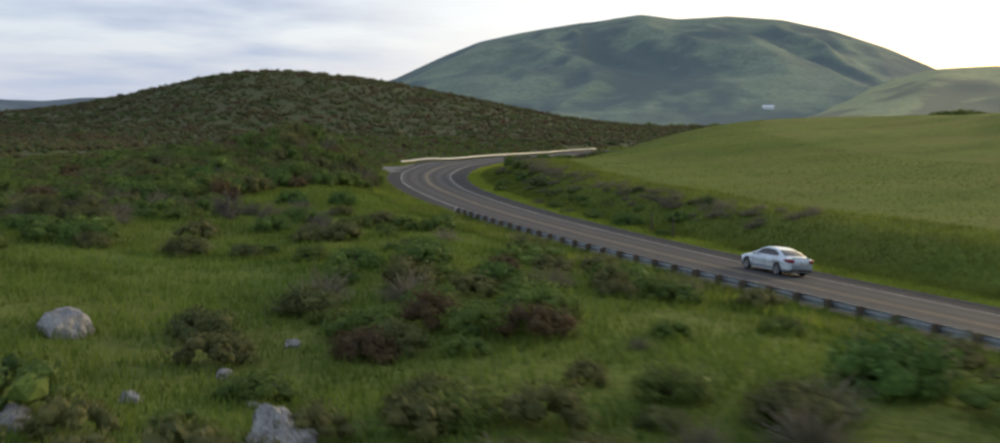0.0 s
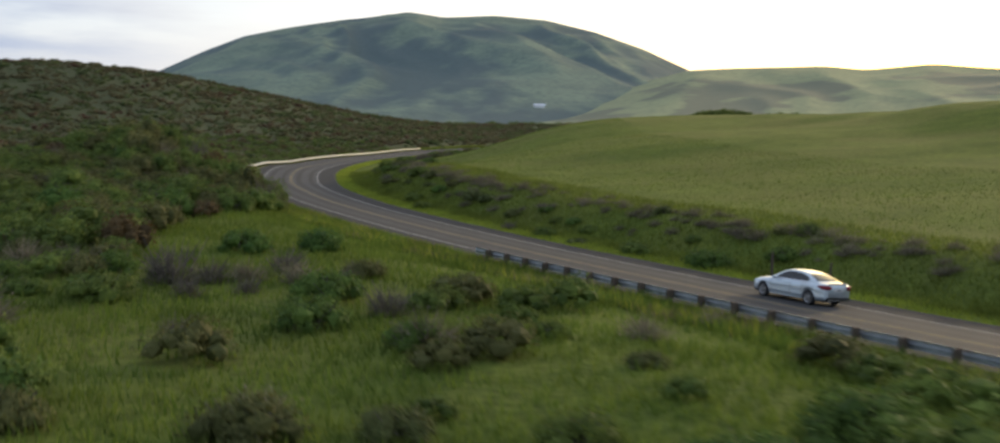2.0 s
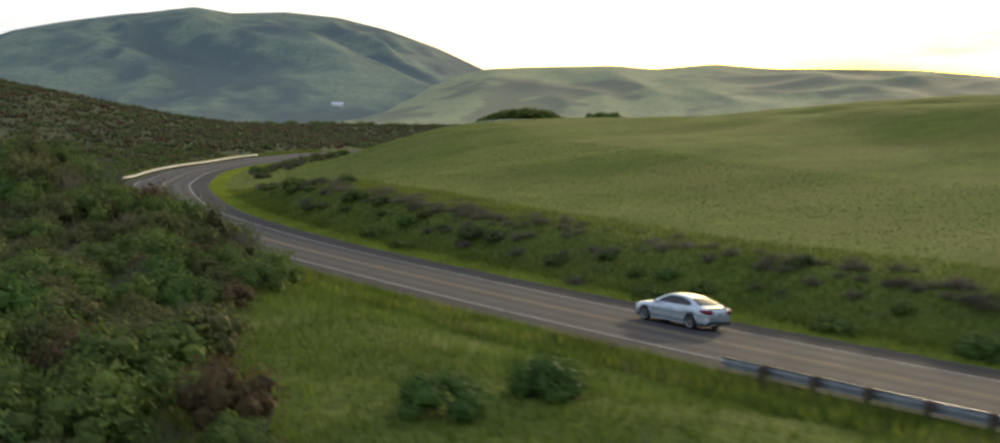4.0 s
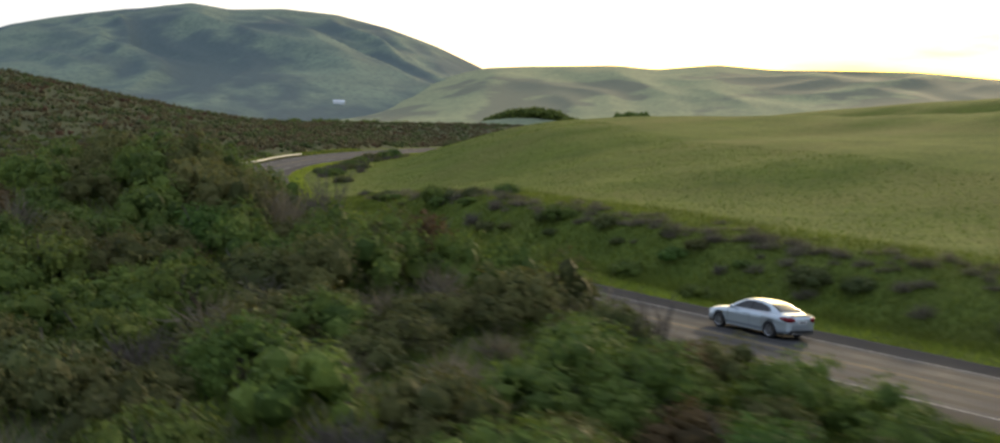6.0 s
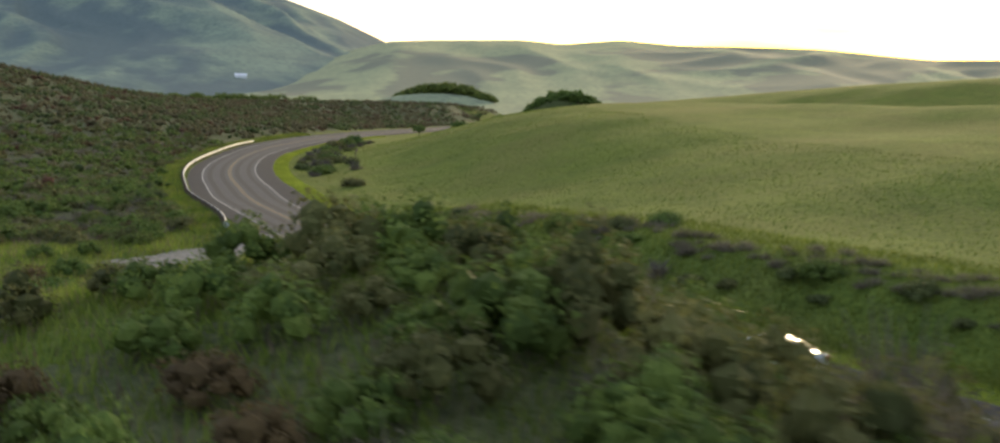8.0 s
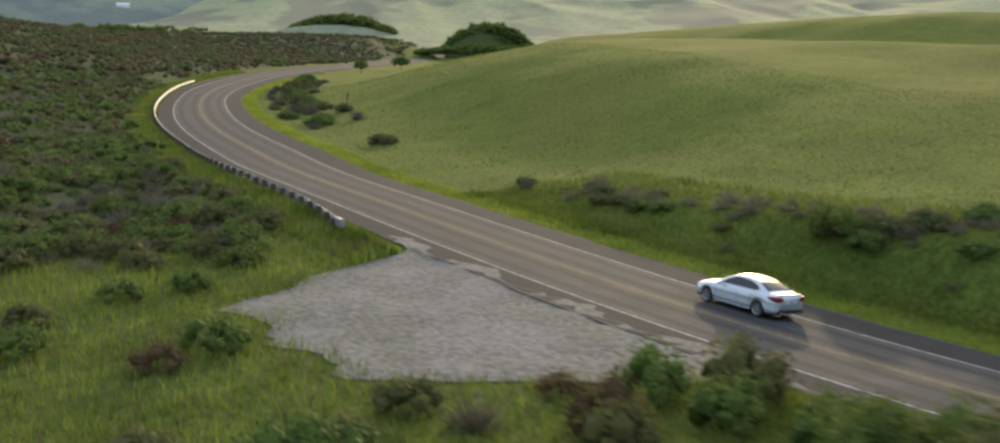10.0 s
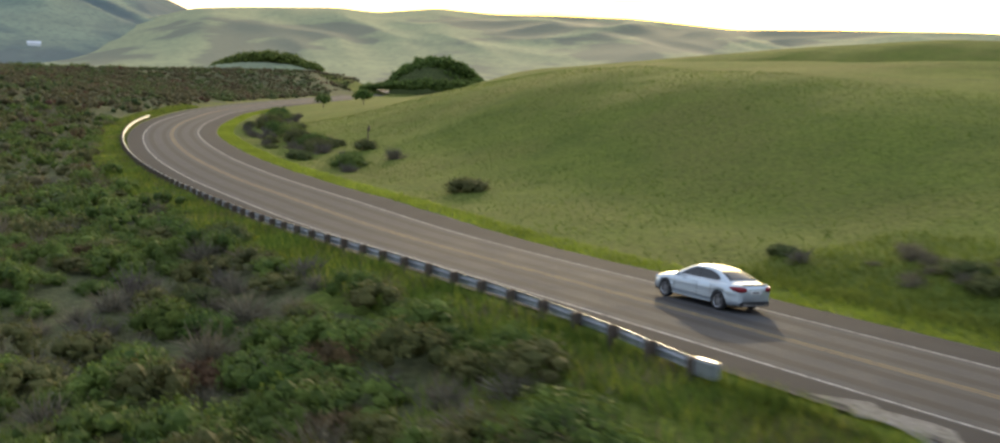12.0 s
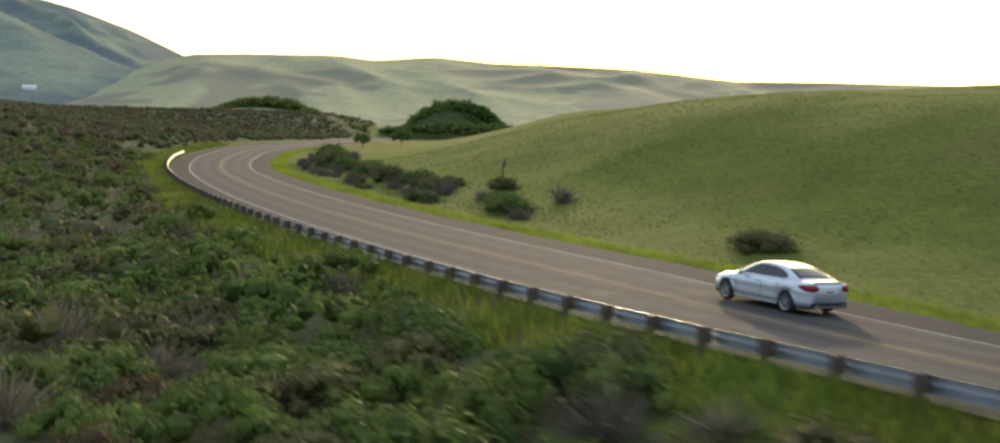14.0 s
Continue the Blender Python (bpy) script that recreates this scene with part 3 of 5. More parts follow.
def ico(detail):
    bm = bmesh.new()
    bmesh.ops.create_icosphere(bm, subdivisions=detail, radius=1)
    V, F = np.array([tuple(v.co) for v in bm.verts]), np.array([tuple(v.index for v in f.verts) for f in bm.faces])
    bm.free()
    return V, F


def leaf_cards(centres, normals, size, rng, folded=True):
    """Small pointed leaf clumps: one folded pair of triangles each, or one triangle where they stay far off."""
    n = len(centres)
    t = np.cross(normals, sphere_points(n, rng))
    t /= np.linalg.norm(t, axis=1)[:, None] + 1e-6
    b = np.cross(normals, t)
    sz = size * rng.uniform(0.6, 1.4, (n, 1))
    tilt = normals * rng.uniform(-0.1, 0.9, (n, 1))
    p0 = centres - t * sz * 0.5
    p1 = centres + b * sz * 0.45 + tilt * sz * 0.5
    p2 = centres + t * sz * 0.5 + tilt * sz * 0.9
    p3 = centres - b * sz * 0.45 + tilt * sz * 0.5
    if not folded:
        return np.stack([p0 - b * sz * 0.3, p1, p2], 1).reshape(-1, 3), np.arange(n * 3).reshape(-1, 3)
    V = np.stack([p0, p1, p2, p3], 1).reshape(-1, 3)
    i = np.arange(n)[:, None] * 4
    F = np.concatenate([i + [0, 1, 2], i + [0, 2, 3]])
    return V, F


def crown(seed, lobes, leaves, size, flat=0.85, detail=1, folded=False):
    """A shrub crown about 1 m in radius and 1.1 m high: a dome of rounded tufts with leaves on them and gaps between."""
    rng = np.random.RandomState(seed)
    V, F, n = [], [], 0
    iv, if_ = ico(detail)
    share = leaves // lobes
    for k in range(lobes):
        up = 1 - (k + 0.5) / lobes * 0.95
        a = k * 2.39996 + rng.uniform(-0.5, 0.5)
        out = np.array([math.sqrt(1 - up * up) * math.cos(a), math.sqrt(1 - up * up) * math.sin(a), up])
        rad = rng.uniform(0.26, 0.44) * (1.0 if lobes > 4 else 1.5)
        c = out * (0.66, 0.66, 0.52) * rng.uniform(0.75, 1.12) + (0, 0, 0.22)
        ax = np.array([1.0, 1.0, flat]) * rad
        q = iv * (0.80 + 0.16 * np.sin(iv @ rng.normal(size=(3, 1)) * 5 + rng.uniform(0, 6)))
        V.append(q * ax * 0.80 + c); F.append(if_ + n); n += len(q)
        nm = sphere_points(share, rng) + out * 0.55 + (0, 0, 0.35)
        nm /= np.linalg.norm(nm, axis=1)[:, None]
        lv, lf = leaf_cards(c + nm * ax * rng.uniform(0.78, 1.14, (share, 1)), nm, size, rng, folded)
        V.append(lv); F.append(lf + n); n += len(lv)
    return np.concatenate(V), np.concatenate(F)


def bare_crown(seed, stems, leaves, size):
    """A leafless shrub: a dome of thin twigs that fan out from the base, with a few dry leaves at their tips."""
    rng = np.random.RandomState(seed)
    out = sphere_points(stems, rng)
    out[:, 2] = np.abs(out[:, 2]) * 0.9 + 0.15
    tip = out * (0.95, 0.95, 1.0) * rng.uniform(0.55, 1.1, (stems, 1))
    root = tip * rng.uniform(0.05, 0.55, (stems, 1)) + rng.normal(size=(stems, 3)) * 0.07
    side = np.cross(out, sphere_points(stems, rng))
    side *= rng.uniform(0.008, 0.022, (stems, 1)) / (np.linalg.norm(side, axis=1)[:, None] + 1e-6)
    V = np.stack([root - side, root + side, tip], 1).reshape(-1, 3)
    F = np.arange(stems * 3).reshape(-1, 3)
    pick = rng.randint(0, stems, leaves)
    nm = out[pick] / np.linalg.norm(out[pick], axis=1)[:, None]
    lv, lf = leaf_cards(tip[pick] * rng.uniform(0.8, 1.02, (leaves, 1)), nm, size, rng)
    return np.concatenate([V, lv]), np.concatenate([F, lf + len(V)])


def twigs(seed, stems, spread=0.75, high=0.9, thick=0.03, forks=2):
    bm = bmesh.new()
    rng = random.Random(seed)
    for k in range(stems):
        a = rng.uniform(0, 6.2832)
        r = spread * math.sqrt(rng.random())
        tip = Vector((r * math.cos(a), r * math.sin(a), high * rng.uniform(0.6, 1.1)))
        mid = tip * 0.5 + Vector((rng.uniform(-.1, .1), rng.uniform(-.1, .1), 0.05))
        tube(bm, [(tip.x * 0.1, tip.y * 0.1, -0.15), mid, tip], [thick, thick * 0.7, thick * 0.25], 4)
        for f in range(forks):
            d = Vector((rng.uniform(-.3, .3), rng.uniform(-.3, .3), rng.uniform(0.15, .4)))
            tube(bm, [mid, mid + d], [thick * 0.55, thick * 0.15], 3)
    me = bpy.data.meshes.new("stem")
    bm.to_mesh(me)
    bm.free()
    me.materials.append(BARK)
    return me


def merged(base, places, rng):
    """Many copies of some base shapes in one pair of arrays. places: x, y, z, radius, height factor."""
    V, F, n = [], [], 0
    for x, y, z, r, hh in places:
        bv, bf = base[rng.randint(len(base))]
        a = rng.uniform(0, 6.2832)
        c, s = math.cos(a), math.sin(a)
        q = bv * (r, r, r * hh)
        V.append(np.stack([q[:, 0] * c - q[:, 1] * s + x, q[:, 0] * s + q[:, 1] * c + y, q[:, 2] + z], 1))
        F.append(bf + n)
        n += len(bv)
    return np.concatenate(V), np.concatenate(F)


def clumpy(x, y, seed, size):
    return waves(x, y, seed, size) + 0.5 * waves(x, y, seed + 1, size * 0.35)


def scrub_places():
    """Where shrubs grow: x, y, radius, how tall, kind (0 green, 1 olive, 2 rusty, 3 bare grey)."""
    rng = np.random.RandomState(21)
    out = []
    n = 60000
    X, Y = rng.uniform(-75, 60, n), rng.uniform(-24, 345, n)
    D, S = offset(X, Y)
    C = clumpy(X, Y, 40, 22)
    K = clumpy(X, Y, 60, 16)
    cell = {}
    for x, y, d, s0, c, k in zip(X, Y, D, S, C, K):
        if d > -7.6 or d < -75:
            continue
        verge = -d
        if verge < pull_reach(s0) + 1.0 and 143 < y < 176:
            continue
        if y < 52:
            keep = (c > 0.25) * 0.55 + 0.04
            if verge < 11: keep *= 0.25
            if -27 < x < -12 and 6 < y < 30: keep *= 0.12
            r, hh = rng.uniform(0.7, 1.7), rng.uniform(0.75, 1.0)
            lo = 1.75
        elif y < 66 and x < -34:
            keep, r, hh, lo = 0.05, rng.uniform(0.9, 1.6), 0.9, 2.0
        elif y < 126:
            if x > np.interp(y, [52, 66, 72, 85, 95, 126], [-22, -19.5, -17.5, -10.5, -7.6, -7.6]): continue
            keep, r, hh, lo = 1.0, rng.uniform(1.0, 1.7), rng.uniform(0.85, 1.2) + 0.25 * (x > -13 and y > 92), 1.5
            if x > -20 and y > 97: r, hh = r * 1.1, hh * 1.3
            if x < -40 and y > 104: keep = 0.0
            if y > 112 and x < -22: keep *= 0.35
        elif y < 178:
            keep, r, hh, lo = 0.05 + 0.5 * (c > 0.7) * (verge > 26), rng.uniform(0.8, 1.5), 0.95, 2.2
            if verge < 13: keep *= 0.3
            if y < 148 and x > -16: keep = 0.75; lo = 1.7; hh = 1.3; r *= 1.15
            if y > 150 and verge > 30: keep = 0.8
        else:
            if verge < 8.9: continue
            keep, r, hh, lo = 0.95, rng.uniform(0.8, 1.6), rng.uniform(0.65, 1.1), 1.3
            if y > 240: lo = 2.1
        if 110 < y < 150 and (x + 33.5) * 0.78 < (y - 112) * 0.62:
            keep = 0.06
        if rng.uniform() > keep:
            continue
        g = (int(x / lo), int(y / lo))
        if any(((x - a) ** 2 + (y - b) ** 2) < lo * lo for gx in (-1, 0, 1) for gy in (-1, 0, 1) for a, b in cell.get((g[0] + gx, g[1] + gy), ())):
            continue
        cell.setdefault(g, []).append((x, y))
        u = rng.uniform()
        dry = 0.42 if y > 170 else 0.30
        kind = 3 if u < dry and k > -0.1 else 2 if u > 0.93 and k < 0.3 else 1 if (k > 0.35 and u < 0.75) or u > 0.8 else 0
        out.append((x, y, r, hh, kind))
    return out


CROWN_NEAR = [crown(100 + i, 16, 1500, 0.066, folded=True) for i in range(5)]
CROWN_MID = [crown(200 + i, 12, 620, 0.088) for i in range(6)]
CROWN_LOW = [crown(250 + i, 7, 140, 0.16) for i in range(6)]
CROWN_FAR = [crown(300 + i, 2, 24, 0.30) for i in range(6)]
SPARSE = [bare_crown(400 + i, 260, 50, 0.06) for i in range(4)]
LEAF_KINDS = [LEAF, LEAF_OLIVE, LEAF_RUST, GREY_TWIG]
NEAR_MESH = {(k, i): mesh_from("crown", *CROWN_NEAR[i], LEAF_KINDS[k]) for k in range(3) for i in range(5)}
BARE_MESH = [mesh_from("crown", *SPARSE[i], GREY_TWIG) for i in range(4)]
BRANCHES = [twigs(i, 8) for i in range(4)]
BARE_TWIGS = [twigs(40 + i, 26, 0.85, 1.15, 0.022, 3) for i in range(4)]
LABELS = ["rounded dark green coastal shrub growing in rough grass", "olive-green coastal shrub with dense leafy clumps",
          "rust-brown dried shrub among green scrub", "bare grey twiggy shrub among green scrub"]


def shrub(x, y, r, hh, kind, i, group="shrubs in the scrub", label=""):
    s = tagged(new("shrub", None), label or LABELS[kind], "shrub", group)
    s.matrix_basis = pose(x, y, float(ground_z(x, y)) - 0.06 - 0.14 * r, 0, 0, (i * 137.5) % 360) @ Matrix.Diagonal((r, r, r * hh, 1))
    c = new("crown", BARE_MESH[i % 4] if kind == 3 else NEAR_MESH[(kind, i % 5)])
    c.parent = s
    b = new("stem", BARE_TWIGS[i % 4] if kind == 3 else BRANCHES[i % 4])
    b.parent = s
    return s


def plant_scrub():
    places = scrub_places()
    near = []
    rest = []
    for p in places:
        x, y = p[0], p[1]
        # the belt beneath and beside the flight line stands as single shrubs
        belt = (-30 < x < 4 and y < 50) or (-34 < x < -9 and 50 < y < 112) or (-14 < x < 20 and 182 < y < 216)
        (near if belt else rest).append(p)
    rng = np.random.RandomState(9)
    rng.shuffle(near)
    single, more = near[:160], near[160:]
    for i, p in enumerate(single):
        shrub(*p, i)
    rest += [tuple(p) for p in more]
    names = ["green_scrub", "olive_scrub", "rusty_scrub", "grey_twig_scrub"]
    for k in range(4):
        pl = [(x, y, float(ground_z(x, y)) - 0.08, r, hh) for x, y, r, hh, kk in rest if int(kk) == k]
        if not pl:
            continue
        close = [p for p in pl if p[1] < 215 and p[0] > -42]
        away = [p for p in pl if not (p[1] < 215 and p[0] > -42)]
        V, F = merged(SPARSE if k == 3 else CROWN_MID, close, rng)
        V2, F2 = merged(SPARSE if k == 3 else CROWN_LOW, away, rng)
        V, F = np.concatenate([V, V2]), np.concatenate([F, F2 + len(V)])
        tagged(new(names[k], mesh_from(names[k], V, F, LEAF_KINDS[k])), LABELS[k] + ", growing thickly", "scrub", kind="stuff")
    return len(single), len(rest)


plant_scrub()


def hill_scrub():
    """Low scrub that covers the far western hill, the far side of the bend and the wooded knolls."""
    rng = np.random.RandomState(33)
    n = 46000
    X, Y = rng.uniform(-190, 360, n), rng.uniform(225, 660, n)
    D, S = offset(X, Y)
    keep = (D < -9.5) & ((Y > 345) | (X < -75) | (D < -73) | (rng.uniform(size=n) < 0.15)) & (rng.uniform(size=n) < 0.55)
    X2, Y2 = rng.uniform(-180, -70, 2600), rng.uniform(60, 345, 2600)
    X, Y = np.concatenate([X[keep], X2]), np.concatenate([Y[keep], Y2])
    Z = ground_z(X, Y) - 0.15
    K = clumpy(X, Y, 77, 30) + rng.uniform(-0.6, 0.6, len(X))
    for name, mat, m, label in (("hill_scrub", LEAF_HILL, K < -0.25, "low green scrub covering the hillside"),
                                ("brown_hill_scrub", LEAF_BROWN, (K >= -0.25) & (K < 1.1), "low olive-brown scrub covering the hillside"),
                                ("dry_hill_scrub", LEAF_RUST, K >= 1.1, "dry brown scrub in patches on the hillside")):
        pl = [(x, y, z, r, h) for x, y, z, r, h in zip(X[m], Y[m], Z[m], rng.uniform(0.9, 2.1, m.sum()), rng.uniform(0.6, 0.95, m.sum()))]
        V, F = merged(CROWN_FAR, pl, rng)
        tagged(new(name, mesh_from(name, V, F, mat, True)), label, "scrub", kind="stuff")


hill_scrub()

# shrubs along the eastern bank: x, y, radius, height factor, kind
EAST = [(7.3, 71.7, 1.3, 0.8, 0), (9.1, 64.6, 1.6, 0.9, 0), (10.9, 56.5, 0.9, 0.8, 0), (8.5, 112.2, 1.2, 0.8, 0), (12.3, 107.9, 1.4, 0.9, 1),
        (9.8, 120.0, 1.3, 0.8, 0), (14.5, 134.0, 1.5, 0.9, 0), (15.8, 155.0, 1.3, 0.9, 0), (16.8, 157.5, 1.8, 1.0, 0), (18.5, 153.5, 1.3, 0.8, 1),
        (21.0, 152.0, 1.5, 0.8, 0), (34.2, 219.6, 1.9, 0.75, 1), (21.9, 185.3, 0.9, 0.9, 3), (23.3, 187.0, 0.9, 0.8, 1),
        (41.7, 243.2, 2.0, 0.8, 0), (44.0, 246.0, 1.8, 0.8, 0), (39.0, 240.0, 1.4, 0.7, 3), (47.5, 243.5, 1.7, 0.8, 3), (52.0, 262.0, 1.8, 0.9, 1),
        (56.0, 268.0, 2.2, 0.9, 0), (60.0, 277.0, 2.2, 0.9, 1), (66.0, 287.0, 2.4, 0.9, 0), (72.0, 299.0, 2.4, 0.9, 0), (80.0, 312.0, 2.6, 1.0, 1),
        (88.0, 322.0, 2.6, 1.0, 0), (96.0, 333.0, 2.8, 1.0, 0), (7.2, 78.5, 0.9, 0.7, 1), (8.3, 84.0, 1.2, 0.8, 0), (8.0, 90.0, 1.0, 0.8, 3)]


# single shrubs on the grassy western slope
WEST = [(-4.4, 10.2, 1.19, 0.95, 0),
        (-3.4, -0.3, 1.13, 0.95, 0),
        (-5.1, 18.0, 1.29, 0.95, 0),
        (-8.9, -1.6, 1.26, 0.95, 0),
        (-9.9, 6.8, 1.26, 0.95, 1),
        (2.6, 0.1, 2.02, 0.95, 0),
        (-1.3, -2.9, 1.36, 0.95, 1),
        (-26.6, 60.1, 2.20, 0.95, 0),
        (-24.5, 32.4, 1.55, 0.95, 0),
        (-19.0, 29.2, 1.29, 0.95, 1),
        (-12.9, 26.7, 1.07, 0.95, 0),
        (-8.8, 17.1, 0.88, 0.95, 0),
        (-11.2, 24.7, 0.74, 0.95, 0),
        (-16.1, 28.7, 0.95, 0.95, 1),
        (-10.3, 44.2, 1.01, 0.95, 0),
        (-29.7, 44.6, 1.89, 0.95, 1),
        (-15.5, 41.5, 1.36, 0.95, 0),
        (-19.0, 50.8, 1.77, 0.95, 3),
        (-14.1, 46.1, 1.45, 0.95, 0),
        (-15.2, 60.4, 1.39, 0.95, 0),
        (-14.4, 53.1, 1.21, 0.95, 3),
        (-13.4, 47.3, 1.07, 0.95, 0),
        (-12.7, 42.7, 1.17, 0.95, 3),
        (-13.2, 37.6, 1.01, 0.95, 0),
        (-8.8, 38.2, 0.70, 0.95, 0),
        (-19.6, 40.6, 0.78, 0.95, 3),
        (-8.8, 47.3, 1.10, 0.95, 1),
        (-21.1, 54.2, 1.22, 0.95, 0),
        (-17.7, 50.7, 1.14, 0.95, 3),
        (-23.0, 55.6, 1.12, 0.95, 0),
        (-11.4, 61.3, 1.43, 0.95, 0),
        (-11.5, 51.5, 1.05, 0.95, 1),
        (-6.9, 174.6, 2.1, 0.95, 0), (-8.4, 171.3, 1.3, 0.9, 0), (-19.9, 147.6, 1.7, 1.0, 0), (-12.0, 173.6, 1.2, 0.9, 1)]
for i, p in enumerate(WEST):
    shrub(*p, i + 2000, "shrubs on the western slope")


def plant_east():
    rng = np.random.RandomState(5)
    more = list(EAST)
    for s in np.arange(s_at(60), s_at(182), 2.4):
        if rng.uniform() < 0.6:
            x, y, h = on_road(s + rng.uniform(-1, 1), rng.uniform(11.0, 15.5))
            more.append((x, y, rng.uniform(0.6, 1.2), rng.uniform(0.7, 0.95), [0, 1, 3, 0, 1][rng.randint(5)]))
    for s in np.arange(s_at(258), s_at(352), 2.4):
        x, y, h = on_road(s, rng.uniform(10.5, 19.0))
        more.append((x, y, rng.uniform(0.9, 1.7), rng.uniform(0.7, 0.95), [1, 3, 3, 1][rng.randint(4)]))
    brush = []
    for s in np.arange(s_at(48), s_at(186), 0.38):
        x, y, h = on_road(s, rng.normal(15.0, 1.5))
        if clumpy(x, y, 120, 12) > -0.6:
            brush.append((x, y, float(ground_z(x, y)) - 0.1, rng.uniform(0.5, 1.15), rng.uniform(0.5, 0.85)))
    V, F = merged(SPARSE, brush, np.random.RandomState(3))
    tagged(new("dry_brush", mesh_from("dry_brush", V, F, GREY_TWIG)), "low grey-brown dry brush along the old fence line", "brush", kind="stuff")
    for i, p in enumerate(more):
        # clear of the asphalt
        short = 7.3 + 0.8 * p[2] - float(offset(np.array([p[0]]), np.array([p[1]]))[0][0])
        p = (p[0] + max(0.0, short), *p[1:])
        shrub(*p, i + 1000, "shrubs along the bank", LABELS[p[4]].replace("among green scrub", "on the grassy bank").replace("growing in rough grass", "on the grassy bank"))


plant_east()


def blades(name, label, X, Y, high, wide, mat, seed, kind="stuff", lean=0.35):
    rng = np.random.RandomState(seed)
    n = len(X)
    Z = ground_z(X, Y) - 0.03
    a = rng.uniform(0, 6.2832, n)
    h = high * rng.uniform(0.5, 1.3, n)
    w = wide * rng.uniform(0.6, 1.4, n)
    ca, sa = np.cos(a), np.sin(a)
    l = h * rng.uniform(0.1, 1.0, n) * lean * 2
    la = rng.uniform(0, 6.2832, n)
    p0 = np.stack([X - ca * w, Y - sa * w, Z], 1)
    p1 = np.stack([X + ca * w, Y + sa * w, Z], 1)
    p2 = np.stack([X + np.cos(la) * l, Y + np.sin(la) * l, Z + h], 1)
    V = np.stack([p0, p1, p2], 1).reshape(-1, 3)
    F = np.arange(n * 3).reshape(-1, 3)
    return tagged(new(name, mesh_from(name, V, F, mat)), label, "grass", kind=kind)


def grow_grass():
    rng = np.random.RandomState(17)

    def strip(n, y0, y1, o0, o1):
        s = rng.uniform(s_at(y0), s_at(y1), n)
        o = rng.uniform(o0, o1, n)
        x, y = np.interp(s, ALONG, LINE[:, 0]), np.interp(s, ALONG, LINE[:, 1])
        ux, uy = np.interp(s, ALONG, WAYS[:, 0]), np.interp(s, ALONG, WAYS[:, 1])
        return x + uy * o, y - ux * o

    X, Y = rng.uniform(-46, 6, 280000), rng.uniform(-22, 104, 280000)
    D, _ = offset(X, Y)
    m = (D < -6.4) & (clumpy(X, Y, 90, 9) + rng.uniform(-0.9, 0.9, len(X)) > -0.5)
    blades("rough_grass", "tall rough green grass between the shrubs", X[m], Y[m], 0.36, 0.028, GRASS, 1)
    X, Y = rng.uniform(-58, -2, 130000), rng.uniform(104, 182, 130000)
    D, A = offset(X, Y)
    m = (D < -5.8) & (-D > pull_reach(A) - 0.9 + 1.2 * rng.uniform(size=len(X)))
    blades("bank_grass", "tall yellow-green grass on the bank", X[m], Y[m], 0.42, 0.03, BANK_GRASS, 2)
    m2 = m & (rng.uniform(size=len(X)) < 0.22)
    blades("straw_grass", "dry straw grass among the green", X[m2] + 0.2, Y[m2], 0.50, 0.018, DRY, 3)
    X, Y = strip(60000, -20, 400, 6.3, 8.6)
    blades("verge_grass", "bright yellow-green verge grass along the asphalt", X, Y, 0.26, 0.03, VERGE, 4)
    X, Y = strip(100000, -25, 380, -6.35, -9.4)
    clear = lambda x, y: (lambda da: -da[0] > pull_reach(da[1]) + 0.2)(offset(x, y))
    m = clear(X, Y)
    X, Y = X[m], Y[m]
    X2, Y2 = strip(36000, -25, 345, -6.35, -6.8)
    m = clear(X2, Y2)
    X, Y = np.concatenate([X, X2[m]]), np.concatenate([Y, Y2[m]])
    mixed = clumpy(X, Y, 130, 7) + rng.uniform(-1.2, 1.2, len(X))
    a, b = mixed < 0.35, mixed > 1.15
    blades("rail_grass", "tall green grass under the guard rail", X[a], Y[a], 0.50, 0.028, GRASS, 5)
    blades("pale_rail_grass", "tall yellow-green grass under the guard rail", X[~a & ~b], Y[~a & ~b], 0.50, 0.026, VERGE, 15)
    blades("dry_rail_grass", "dry straw grass under the guard rail", X[b], Y[b], 0.52, 0.02, DRY, 16)
    X, Y = strip(80000, 20, 190, 0.0, 1.0)
    D, A = offset(X, Y)
    out = 8.2 + 13.0 * rng.uniform(size=len(X)) ** 1.8
    H = np.interp(A, ALONG, np.arctan2(-WAYS[:, 0], WAYS[:, 1]))
    X, Y = X + np.cos(H) * out, Y + np.sin(H) * out
    blades("east_bank_grass", "long dark green grass on the roadside bank", X, Y, 0.34, 0.03, GRASS, 7)
    X, Y = strip(120000, -10, 330, 7.5, 60)
    m = clumpy(X, Y, 95, 14) + rng.uniform(-0.8, 0.8, len(X)) > -0.7
    blades("meadow_grass", "short green meadow grass on the slope", X[m], Y[m], 0.17, 0.04, GRASS, 6)


grow_grass()


